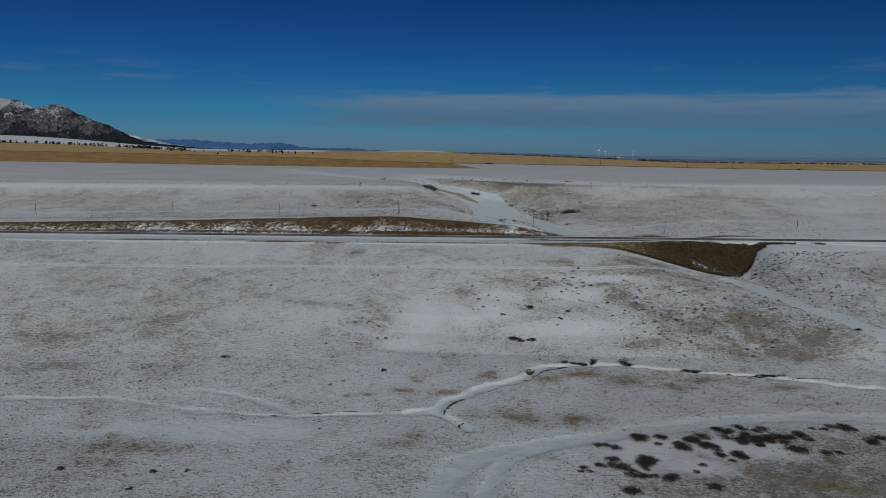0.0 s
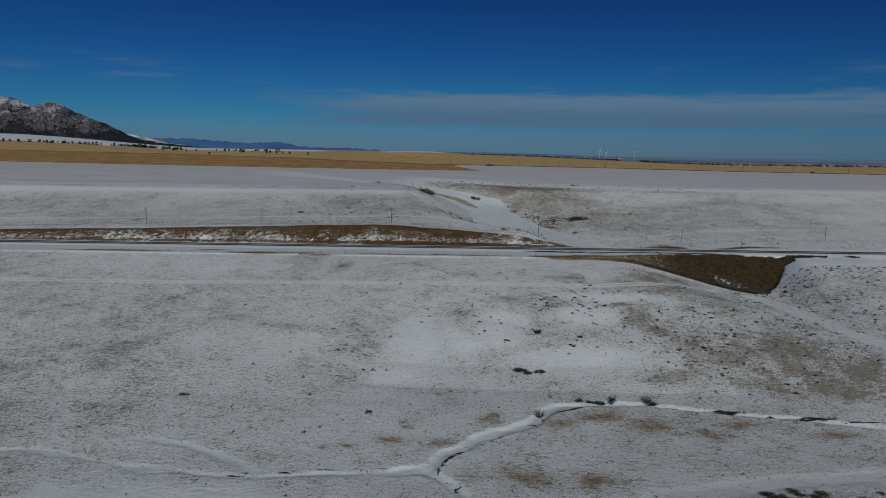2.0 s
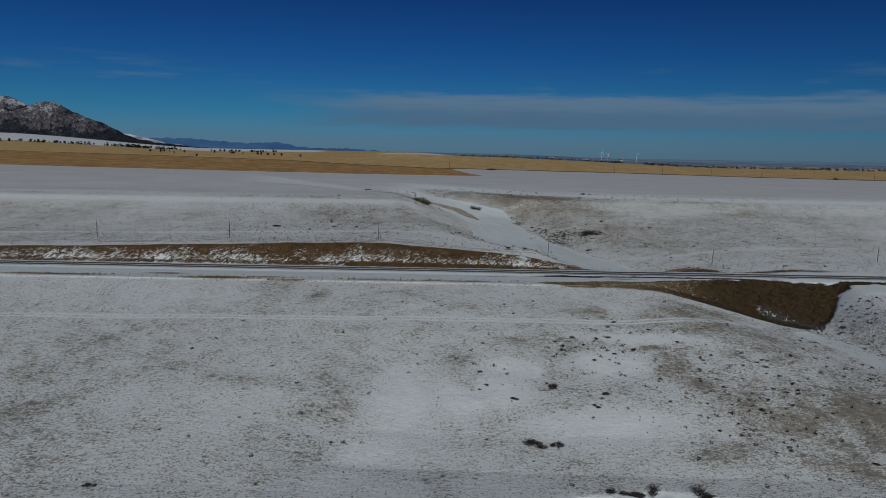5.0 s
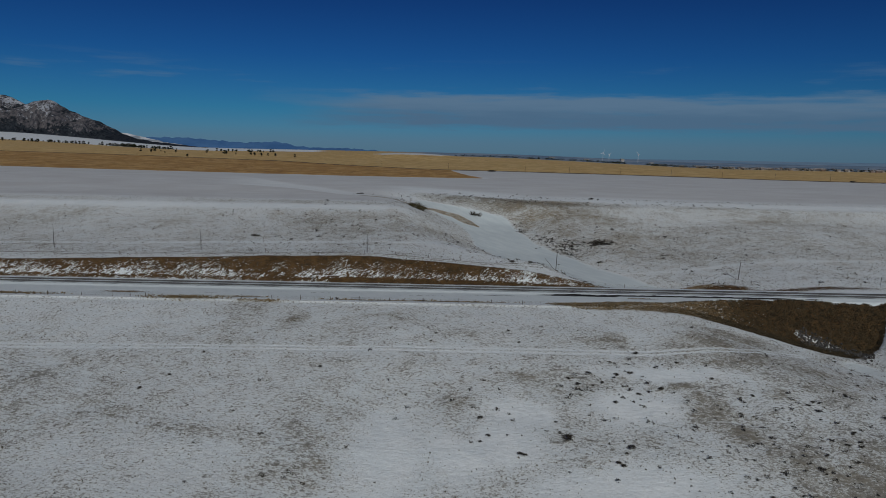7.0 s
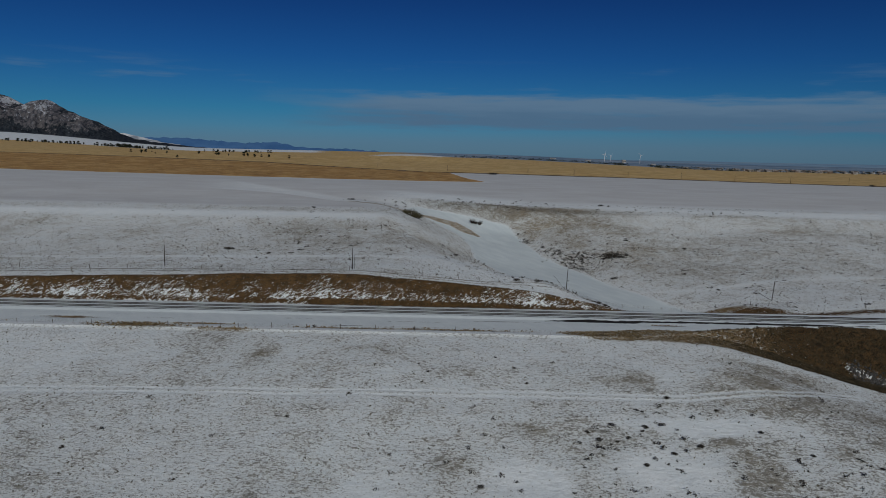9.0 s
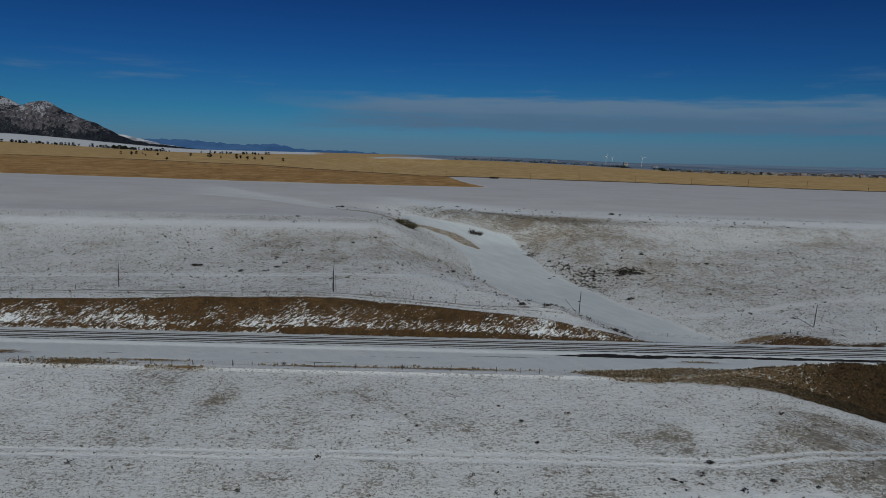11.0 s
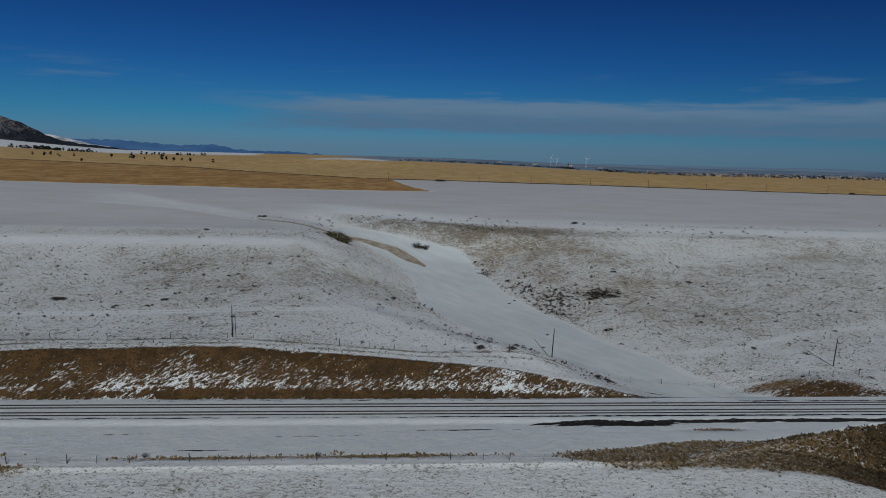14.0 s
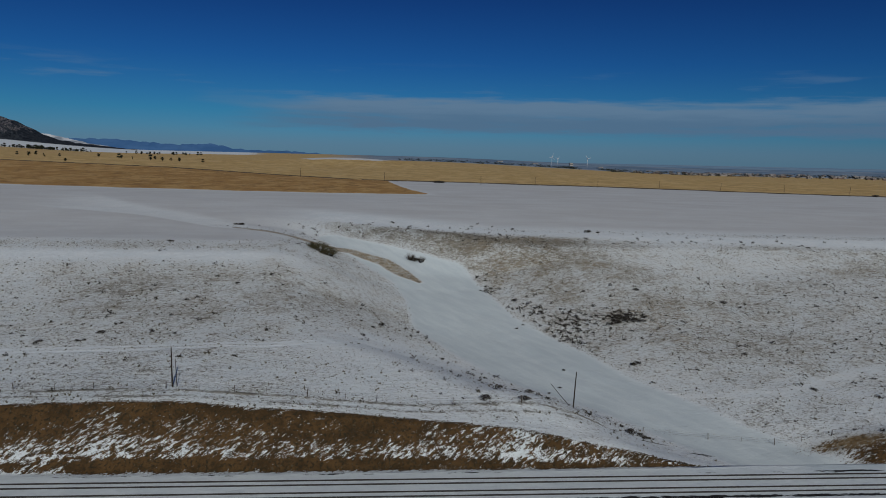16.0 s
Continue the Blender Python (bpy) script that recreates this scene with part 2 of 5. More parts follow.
MAT["siding"] = plain("pale_siding", (0.33, 0.30, 0.27), (0.46, 0.43, 0.40), 0.05, 0.8)
MAT["brickwork"] = plain("brown_siding", (0.2, 0.14, 0.11), (0.3, 0.22, 0.17), 0.05, 0.8)
MAT["shingle"] = plain("snow_dusted_shingles", (0.14, 0.11, 0.1), (0.4, 0.4, 0.4), 0.15, 0.9)
MAT["glass_dark"] = plain("dark_window_glass", (0.02, 0.025, 0.03), (0.03, 0.035, 0.04), 0.5, 0.15, 0, 0.5)


def mountain_material():
    k = Mat("forested_rock", 0.95, 0.1)
    high = k.n.new("ShaderNodeSeparateXYZ")
    k.l.new(k.co, high.inputs[0])
    big, small = k.noise(0.007, 6, 0.68), k.noise(0.045, 7, 0.74, (1.3, 0.6, 0.6))
    # rock and forest tones carry a bluish tint for distance haze
    rock = k.mix(k.ramp(small, 0.38, 0.62), (0.08, 0.084, 0.105), (0.25, 0.235, 0.245))
    woods = k.mix(k.ramp(k.noise(0.06, 5, 0.7), 0.4, 0.6), (0.022, 0.03, 0.042), (0.06, 0.07, 0.085))
    c = k.mix(k.ramp(k.math("ADD", k.math("ADD", big, k.math("MULTIPLY", k.math("SUBTRACT", small, 0.5), 0.5)), k.ramp(high.outputs[2], 40, 200, -0.2, 0.03)), 0.46, 0.51), woods, rock)
    lying = k.math("ADD", k.math("ADD", k.math("MULTIPLY", k.noise(0.012, 7, 0.72, (1, 0.5, 1.2)), 0.6), k.math("MULTIPLY", k.noise(0.07, 5, 0.7), 0.4)), k.ramp(high.outputs[2], 60, 320, -0.08, 0.06))
    k.colour(k.mix(k.ramp(lying, 0.55, 0.575), c, (0.6, 0.63, 0.69)))
    k.bump(k.math("ADD", small, k.math("MULTIPLY", big, 2.0)), 1.0, 30)
    return k.m


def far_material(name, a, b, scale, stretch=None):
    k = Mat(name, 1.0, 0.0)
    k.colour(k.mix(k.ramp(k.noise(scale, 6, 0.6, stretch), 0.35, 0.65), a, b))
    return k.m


MAT["mountain"] = mountain_material()
# distance haze is painted into the blue of the hills and far plain
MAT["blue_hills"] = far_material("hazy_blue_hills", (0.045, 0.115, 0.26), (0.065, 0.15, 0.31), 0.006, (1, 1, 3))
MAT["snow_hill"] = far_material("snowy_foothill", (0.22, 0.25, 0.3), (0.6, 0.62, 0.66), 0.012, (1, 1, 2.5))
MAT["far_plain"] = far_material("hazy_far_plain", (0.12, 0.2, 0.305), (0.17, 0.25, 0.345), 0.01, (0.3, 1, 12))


# ---- the lie of the land ----
def lerp(v, xs, ys):
    return np.interp(v, xs, ys)


def ease(v):
    v = np.clip(v, 0.0, 1.0)
    return v * v * (3 - 2 * v)


BED_NORTH = 354.6


HASH = np.random.default_rng(4).random((256, 256))


def grain(x, y, size, seed=0, octaves=4):
    """Fractal noise, about -1 to 1, whose widest lumps are size metres."""
    out, amp, total = np.zeros(np.shape(x)), 1.0, 0.0
    for k in range(octaves):
        u, v = x / size * 2 ** k + 17.31 * seed + 5.13 * k, y / size * 2 ** k + 9.73 * seed + 3.71 * k
        i, j = np.floor(u).astype(int), np.floor(v).astype(int)
        f, g = ease(u - i), ease(v - j)
        i0, i1, j0, j1 = i & 255, (i + 1) & 255, j & 255, (j + 1) & 255
        low = HASH[i0, j0] * (1 - f) + HASH[i1, j0] * f
        top = HASH[i0, j1] * (1 - f) + HASH[i1, j1] * f
        out = out + amp * (low * (1 - g) + top * g - 0.5)
        total, amp = total + amp, amp * 0.55
    return out / total * 3.2


def wobble(x, y):
    """Small swells and hummocks of the ground, in metres."""
    return 0.3 * grain(x, y, 46, 1, 3) + 0.1 * grain(x, y, 9, 2, 3)


def from_line(x, y, line):
    """Distance to a line of (x, y) points, and how far along it, 0 to 1."""
    best, along = np.full(np.shape(x), 1e9), np.zeros(np.shape(x))
    for k in range(len(line) - 1):
        (ax, ay), (bx, by) = line[k], line[k + 1]
        dx, dy = bx - ax, by - ay
        u = np.clip(((x - ax) * dx + (y - ay) * dy) / (dx * dx + dy * dy), 0, 1)
        d = np.hypot(x - ax - u * dx, y - ay - u * dy)
        near = d < best
        best, along = np.where(near, d, best), np.where(near, (k + u) / (len(line) - 1), along)
    return best, along


def far_land(x, y):
    slant = x / np.maximum(y, 200.0)
    west = lerp(y, [480, 600, 700, 820, 1200, 1500, 2500, 5100], [19.5, 24.5, 26, 27.5, 35, 33, 22, 18])
    east = lerp(y, [480, 600, 700, 820, 1000, 1500, 2500, 3500, 5100], [19.5, 23.5, 24.5, 25.5, 27, 16, 1, -12, -15])
    z = west + (east - west) * ease((slant - 0.02) / 0.4)
    z = z - 3.5 * np.exp(-((y - 1200) / 260) ** 2) * ease((slant + 0.2) / 0.12) * ease((0.25 - slant) / 0.2)
    z = z + 8.5 * np.exp(-((x + 48) / 100) ** 2 - ((y - 1250) / 90) ** 2)
    return z + 75 * ease((-slant - 0.3) / 0.34) * ease((y - 1000) / 3500)


def north_land(x, y):
    floor = lerp(y, [352, 365, 409, 431, 470, 511, 540, 600], [-5, -4.5, -1, 1, 6, 14, 18, 21])
    gx = lerp(y, [352, 366, 376, 387, 397, 407, 423, 440, 460, 480, 496, 518, 540], [96, 86, 76, 68, 61, 54, 47, 40, 35, 28, 13, -8, -45])
    d = x - gx
    brow = lerp(x, [-330, -260, -190, -120, -60, -20, 10, 35, 60], [1.5, 3.2, 4.6, 6, 8, 8.4, 6.6, 4.8, 1.0])
    left = brow + (20 - brow) / 12 * lerp(y, [362, 383, 400, 424, 440, 452, 462, 482], [0, 1.4, 2.6, 4.8, 6.8, 9.0, 10.6, 12])
    right = lerp(y, [352, 374, 395, 430, 450, 472, 490, 507], [-3, -1.2, 0.5, 4.5, 8, 13, 18, 20])
    half = lerp(y, [365, 390, 407, 440, 480, 505], [5, 6, 8, 9, 8, 3])
    wl = lerp(y, [360, 375, 400, 431, 480, 520], [34, 46, 58, 54, 46, 24])
    right = right + 2.5 * ease((x - 115) / 40) * ease((480 - y) / 40)
    wr = lerp(y, [365, 430, 480, 520], [25, 35, 45, 25])
    z = np.where(d < 0, floor + (left - floor) * ease((-d - half) / wl), floor + (right - floor) * ease((d - half) / wr))
    return z + (far_land(x, y) - z) * ease((y - 480) / 70)


def south_land(x, y):
    hill = lerp(y, [60, 170, 190, 205, 222, 236, 250, 264, 285, 305, 325, 345], [-24.5, -24, -23.5, -22.8, -22.9, -20.4, -16.4, -13.4, -8, -3.8, -0.8, -0.5])
    west = lerp(y, [60, 165, 180, 210, 240, 270, 300, 325, 345], [-24.5, -24, -23.4, -20.8, -15.5, -10, -4.8, -0.8, -0.5])
    hill = hill + (west - hill) * ease((-x - 0) / 60)
    east = lerp(y, [60, 200, 215, 240, 270, 300, 318, 330, 345], [-26, -25, -21.5, -15, -9.5, -5.5, -2.8, -1.4, -0.5])
    floor = lerp(y, [60, 200, 215, 233, 247, 272, 306, 318, 345], [-26, -25.5, -22, -18.5, -17, -15.3, -14, -13, -11])
    gx = lerp(y, [200, 233, 247, 272, 306, 318, 332], [172, 155, 149, 141, 136, 138, 138])
    d = x - gx
    wl = lerp(y, [220, 267, 316], [30, 40, 65])
    z = np.where(d < 0, floor + (hill - floor) * ease((-d - 2.5) / wl), floor + (east - floor) * ease((d - 2.5) / lerp(y, [272, 300, 318, 332], [34, 26, 21, 21])))
    return z - 0.02 * np.clip(x, 0, 120) * ease((240 - y) / 40)


def height(x, y):
    x, y = np.asarray(x, float), np.asarray(y, float)
    shoulder = lerp(x, [60, 105, 190, 230], [325, 340.5, 340.5, 334])
    n = north_land(x, y)
    s = south_land(x, y)
    n = np.clip(n, -0.3 - (y - BED_NORTH) * 0.62, 0.1 + (y - BED_NORTH) * 1.12)
    s = np.maximum(s, -0.45 - (shoulder - y) * 0.72)
    bed = -0.45 + 0.45 * ease((y - 341.5) / 2.0)
    z = np.where(y > BED_NORTH, n, np.where(y > shoulder, bed, s))
    # a low mound beside the culvert's mouth, and a shallow swale above the gully's head
    z = z + 1.6 * np.exp(-((x - 108) / 13) ** 2 - ((y - 366) / 5) ** 2)
    # a low ledge where the west bank runs out into the gully
    z = z + 2.5 * np.exp(-((x - 46) / 11) ** 2 - ((y - 376) / 8) ** 2)
    swale = from_line(x, y, [(-8, 512), (-40, 521), (-62, 535), (-88, 556), (-112, 571), (-150, 600)])[0]
    z = z - 0.4 * np.exp(-(swale / 9) ** 2) * ease((y - 505) / 20)
    along, across = (x * 0.42 - y * 0.91), (x * 0.91 + y * 0.42)
    bed_ = np.exp(-((x - lerp(y, [366, 397, 442, 482, 518], [86, 61, 40, 28, -8])) / 16) ** 2) * ease((y - 360) / 12) * ease((515 - y) / 15)
    z = z + 0.3 * bed_ * grain(across, along * 0.35, 9, 61, 3)
    rough = (1 - 0.8 * ease((y - 425) / 50)) * ease(np.maximum(y - 357, shoulder - 2 - y) / 6.0) * ease((6000 - y) / 3000)
    return z + wobble(x, y) * rough


# lines drawn on the land: (x, y) in metres
STREAM = [(-230, 172), (-150, 176), (-118, 178), (-93, 180), (-78, 176), (-63, 171.5), (-40, 169), (-20, 170.5), (-1, 173), (2, 180), (9, 187), (16.5, 193.7), (25.6, 201), (32, 210), (41.5, 213.4), (58, 214), (83, 208.6), (108, 205), (133, 198), (170, 190), (240, 176)]
STREAM_TAIL = [(-1, 172), (3, 168), (6.8, 162)]
STREAM_FORK = [(-69, 185), (-57, 182), (-48, 178), (-38, 171)]
FARM_TRACK = [(230, 178), (160, 178.5), (120, 177.3), (94, 176.5), (69, 170.5), (45, 162.6), (27, 155), (13, 150), (3, 143), (-2, 128), (-6, 100), (-10, 60)]
TRACK_SPUR = [(29, 155.6), (15, 146), (9, 129.5), (5, 100)]
WHEEL_RUTS = [(-230, 290), (-93, 291), (-42, 292.3), (9, 293.3), (61, 293.5), (90, 298), (112, 308)]
BANK_RUTS = [(-240, 388), (-62, 388), (-38, 388.5), (-13, 391), (14, 400), (30, 403)]
GULLY_NORTH = [(90, 358), (79, 373), (71, 384), (63, 395), (54, 407), (45, 423), (36, 440), (33, 460), (28, 480), (14, 494), (-8, 512)]
RIM_GRASS = [(-45, 546), (-24, 535), (9, 519), (46, 503), (70, 499), (110, 494), (200, 492)]
GULLY_SOUTH = [(130, 309), (135, 300), (141, 272), (149, 247), (155, 233), (172, 200)]
PLAINS_ROAD = [(-1500, 1250), (-700, 1100), (-399, 1026), (-293, 980), (-197, 939), (-78, 861), (-8, 815), (155, 800), (245, 790), (328, 770), (396, 756), (700, 700)]
# bare tan patches: middle and radii
TAN_STREAM = [(-10.3, 188.4, 4, 2.6), (-26.3, 182.5, 1.8, 1.2), (-20.2, 183.2, 2.3, 1.2), (-7.4, 194.4, 2, 1.6), (0.1, 186.4, 2.4, 2), (14.5, 200.9, 3.4, 2), (3.3, 186.2, 3.2, 2), (32.4, 200.7, 5.2, 5), (55.9, 199.8, 8, 5.5), (68.5, 196.7, 5.2, 3.3),
              (102.5, 197.7, 8.5, 2.6), (20.5, 170.5, 7.5, 5), (33.7, 170.4, 5.9, 4), (15.4, 204, 2.8, 1.8), (-8.1, 197.3, 2.1, 1.6), (44, 205, 9, 3.5), (80, 202, 8, 3)]
TAN_SOUTH = [(-77.7, 156.4, 3.4, 2.2), (-87.1, 161.7, 5.8, 2.6), (-27.1, 159.1, 4.1, 2.4), (-10.4, 154.1, 5.4, 2.8), (-6.6, 158.3, 4.1, 3.5), (-50.1, 138.4, 1.4, 1), (-69.8, 161.8, 1.6, 1.2), (-25.3, 144.3, 1.9, 1.7), (-33.8, 140.5, 2.3, 2), (8.9, 170.4, 2.9, 4),
             (69.1, 144.7, 3.9, 4.4), (24.4, 147.9, 3.8, 2.2), (106.3, 186, 9.9, 1.6), (102.9, 171.3, 5.9, 2.4), (-70, 150, 16, 4), (85, 138, 10, 4), (10, 150, 6, 3)]
# slopes where olive grass stands thick
OLIVE = [(111.3, 246.6, 10, 10), (83.4, 250, 5.4, 6), (84.2, 239.1, 8, 3.7), (129.5, 229.8, 11, 8.6), (119.2, 224.5, 13, 5), (72.1, 267.9, 6.5, 7), (73.3, 261, 5, 4), (91.4, 244.7, 11, 5), (90.5, 275.3, 3.8, 2.6), (71.3, 232.1, 8, 4.5),
         (97.3, 225.9, 8.2, 4.4), (-21.6, 241.7, 4.5, 3.5), (52.2, 302.5, 6, 3), (64.7, 277.7, 3.9, 3), (70.1, 268.1, 6, 4.5), (75.5, 258.6, 7, 4.5), (25.7, 279.7, 4.6, 2.2), (9.7, 269.1, 3.1, 2.4), (-38.3, 311.8, 4.6, 3.4), (-10.4, 315.3, 5.6, 2.8), (92, 312, 14, 4), (84, 298, 16, 9), (108, 288, 12, 9)]
# darker, denser grass on the hill
DENSE = [(-99, 276, 11, 6), (-95, 231.2, 8, 9), (-25.5, 249, 7, 11), (-74, 260.2, 8, 4), (-26.5, 224.7, 8, 7), (-114.5, 199.2, 16, 3.5), (-133.8, 221, 10, 4), (-96.4, 239.4, 7, 5), (-36.7, 227.9, 8, 4.6), (-51.5, 205.7, 5, 2.4), (3, 219, 3, 7), (-81.8, 200.3, 9, 4),
         (32.1, 254.2, 3.3, 2.6), (29.7, 248.2, 6, 1.6), (42.9, 251.5, 3.2, 2), (42.5, 278.1, 7, 2.4), (66.1, 278.1, 7, 3.6), (39.4, 225.5, 8.5, 2.4), (-51.8, 292.9, 3.4, 3), (-18.8, 266, 4.2, 3), (4.8, 268.6, 2.6, 2.6), (-47, 252.6, 20, 3), (37.7, 273.3, 3, 2.2), (35.7, 256.1, 2.8, 2)]
NORTH_DENSE = [(-75.2, 440.3, 5, 8), (-42.6, 445.6, 6, 6), (-31, 442.2, 6, 6), (-19.4, 454, 6, 6), (-62.7, 427.8, 4, 4), (0.3, 437.6, 5, 5), (11.1, 440, 5, 5), (-62.4, 445.3, 4.6, 6), (-32.7, 390.1, 4.6, 2), (-14.3, 382.4, 6, 2.4), (-33.7, 418.3, 5.4, 6), (-15.9, 424.9, 5.3, 5.5), (8.7, 418.3, 7, 6), (88.1, 420.4, 6, 7), (155.4, 492.1, 18, 4), (169.8, 470.7, 14, 3.5), (-7, 366.5, 6, 2.2), (-120, 430, 9, 7)]
NORTH_TAN = [(58.9, 480, 18, 17), (48.9, 496.3, 12, 9), (68.7, 457.5, 10, 11), (72.8, 503, 24, 8), (82.8, 475.7, 10, 9), (92, 440, 14, 12)]
# wind-packed drifts that hide the grass
DRIFTS = [(-6, 250, 7, 12), (-12.6, 227.5, 6, 4), (10.8, 250, 8, 7), (20, 253, 9, 7), (51, 268, 9, 5.5), (24.1, 264.7, 7, 4), (45, 240, 16, 5), (50.1, 152, 9, 8), (57, 145, 9, 3.5), (70, 155, 14, 4), (-60, 160, 30, 4), (64.6, 283, 14, 3)]
TAN_STREAK = [(-44, 516), (-34, 509), (-24.7, 503), (-12, 499), (-0.1, 500.5), (12.3, 492.8), (19, 484), (24, 477.5)]
NORTH_TRACK = [(69.3, 396.8), (77.9, 392), (89.8, 390.1), (99.5, 389.1), (112.1, 394.6), (123.5, 399.3), (140, 401), (200, 404)]
STREAM_BANK_SHADE = [(0.6, 171.6), (3.6, 178.6), (10.4, 185.4), (18, 192.2), (27, 199.6), (32.4, 206.6), (40, 210.6)]
TAIL_BANK_SHADE = [(1, 169.6), (4.2, 167.5), (6.4, 165.2), (6.9, 162), (5.2, 159)]


def spots(x, y, places):
    """Soft ellipses, 0 to 1."""
    v = np.zeros(np.shape(x))
    for px, py, rx, ry in places:
        m = (np.abs(x - px) < 2.3 * rx) & (np.abs(y - py) < 2.3 * ry)
        v[m] = np.maximum(v[m], np.exp(-((x[m] - px) / rx) ** 2 - ((y[m] - py) / ry) ** 2))
    return v


def strip(x, y, line, half, soft):
    return 1 - ease((from_line(x, y, line)[0] - half) / soft)


def near_mask(x, y, line, reach):
    xs, ys = [p[0] for p in line], [p[1] for p in line]
    return (x > min(xs) - reach) & (x < max(xs) + reach) & (y > min(ys) - reach) & (y < max(ys) + reach)


def land(x, y):
    """Height and cover of the ground at flat arrays x, y."""
    z = height(x, y)
    rim_w, rim_e = 458.0, lerp(x, [-60, -20, 3, 27, 57, 110, 200], [560, 549, 537, 524, 508, 506, 500])
    grass = lerp(y, [60, 150, 220, 300, 325, 327, 352, 360, 372, 430, 455, 500, 540, 660], [0.4, 0.41, 0.42, 0.43, 0.4, 0.06, 0.08, 0.37, 0.38, 0.44, 0.42, 0.42, 0.12, 0.1])
    tan = 0.09 * np.ones_like(x)
    patch = 0.75 * grain(x, y, 24, 7, 4) + 0.45 * grain(x, y, 70, 8, 2)
    grass = grass * np.clip(1.08 + 0.24 * patch, 0.45, 1.6)
    tan = tan + 0.05 * np.clip(grain(x, y, 60, 9, 3), -1, 1.5)
    wx, wy = x + 3.0 * grain(x, y, 8, 11, 4), y + 3.0 * grain(x, y, 8, 12, 4)
    tan += 0.2 * ease((y - 375) / 30) * ease((520 - y) / 20)
    # white rims along the edges of the tableland, short grey stubble beyond
    west = ease((-x - 2) / 30)
    rim = np.maximum(np.exp(-((y - rim_w - 2) / 6.0) ** 2) * west, np.exp(-((y - rim_e) / 7.0) ** 2) * (1 - west * ease((-x - 55) / 20)))
    grass = grass * (1 - 0.8 * rim)
    m = near_mask(x, y, RIM_GRASS, 20)
    grass[m] += 0.3 * np.exp(-(from_line(x[m], y[m], RIM_GRASS)[0] / 8.0) ** 2) * ease((120 - x[m]) / 60)
    line = lerp(x, [-240, -97, -37, 18, 50], [371.5, 370, 367.6, 366.2, 370])
    grass += (0.45 * np.exp(-((y - line) / 0.35) ** 2) + 0.3 * np.exp(-((y - line + 2.6) / 0.3) ** 2)) * ease((60 - x) / 10)
    grass += 0.1 * np.exp(-((x - 75) / 32) ** 2 - ((y - 142) / 12) ** 2)
    # shaded right bank of the gully holds more scrub
    gx = lerp(y, [366, 397, 442, 482, 518], [88, 60, 45, 30, -8])
    grass += 0.05 * np.exp(-((x - gx - 45) / 40) ** 2) * ease((y - 390) / 40) * ease((515 - y) / 20)
    grass -= 0.16 * np.exp(-((x - 15) / 30) ** 2 - ((y - 398) / 22) ** 2)
    grass += 0.04 * ease((x - 55) / 30) * ease((235 - y) / 20)
    tan += 0.05 * np.exp(-((x - gx - 38) / 30) ** 2) * ease((y - 395) / 40)
    tan += 0.14 * ease((x - 30) / 20) * ease((168 - y) / 12)
    grass += (0.2 * ease((x - 35) / 25) + 0.02 * ease((x - 70) / 20)) * ease((172 - y) / 12)
    grass += 0.1 * ease((x - 60) / 40) * ease((y - 215) / 20) * ease((322 - y) / 20)
    # drifts
    grass *= 1 - 0.85 * np.clip(1.3 * spots(wx, wy, DRIFTS), 0, 1)
    nx_, ny_ = 0.6 * x + 0.4 * wx, 0.6 * y + 0.4 * wy
    s = np.maximum(spots(nx_, ny_, TAN_STREAM), 0.7 * spots(nx_, ny_, TAN_SOUTH))
    tan += 0.74 * s
    grass += 0.18 * s
    s = spots(wx, wy, OLIVE)
    tan += 0.24 * s
    grass += 0.22 * s
    s = spots(wx, wy, DENSE)
    grass += 0.12 * s
    tan -= 0.04 * s
    s = spots(wx, wy, NORTH_DENSE)
    grass += 0.06 * s
    tan += 0.2 * s
    s = spots(wx, wy, NORTH_TAN)
    grass += 0.1 * s
    tan += 0.2 * s
    m = near_mask(x, y, NORTH_TRACK, 6)
    k = np.exp(-(from_line(x[m], y[m], NORTH_TRACK)[0] / 1.6) ** 2)
    grass[m] *= 1 - 0.4 * k
    tan[m] += 0.15 * k
    dig, ice, dark = np.zeros_like(x), np.zeros_like(x), np.zeros_like(x)
    for line, half, soft, depth in ((STREAM, 1.1, 1.0, 0.75), (STREAM_TAIL, 0.8, 0.9, 0.9), (STREAM_FORK, 0.7, 1.2, 0.5), (FARM_TRACK, 1.4, 2.8, 0.3), (TRACK_SPUR, 0.9, 2.0, 0.2), (GULLY_SOUTH, 3.0, 2.5, 0.3)):
        m = near_mask(x, y, line, 8)
        wide = half * np.clip(0.95 + 0.6 * grain(x[m], y[m], 11, 21, 3), 0.35, 2)
        wide *= np.where((x[m] < -10) & (depth > 0.7), np.clip(0.55 + 0.6 * grain(x[m], y[m], 18, 25, 2), 0.15, 1.4), np.where((x[m] > 34) & (depth == 0.75), lerp(x[m], [34, 60, 80], [0.9, 0.6, 0.35]), 1.0))
        bend = 0.5 + 0.5 * (half > 1)
        k = strip(x[m] + bend * grain(x[m], y[m], 6, 22, 4), y[m] + bend * grain(x[m], y[m], 6, 23, 4), line, wide, soft)
        k = k * np.clip(0.85 + 0.3 * grain(x[m], y[m], 4, 24, 3), 0, 1) * np.where((x[m] < -10) & (depth > 0.4), np.clip(0.75 + 0.35 * grain(x[m], y[m], 14, 26, 2), 0.3, 1), np.where(depth == 0.3, 0.7, 1.0))
        grass[m] *= 1 - np.where((x[m] < -10) & (depth > 0.4), 0.7, 0.93) * k
        tan[m] *= 1 - k
        dig[m] = np.maximum(dig[m], depth * np.where((x[m] < -10) & (y[m] > 160), 0.45, 1.0) * k)
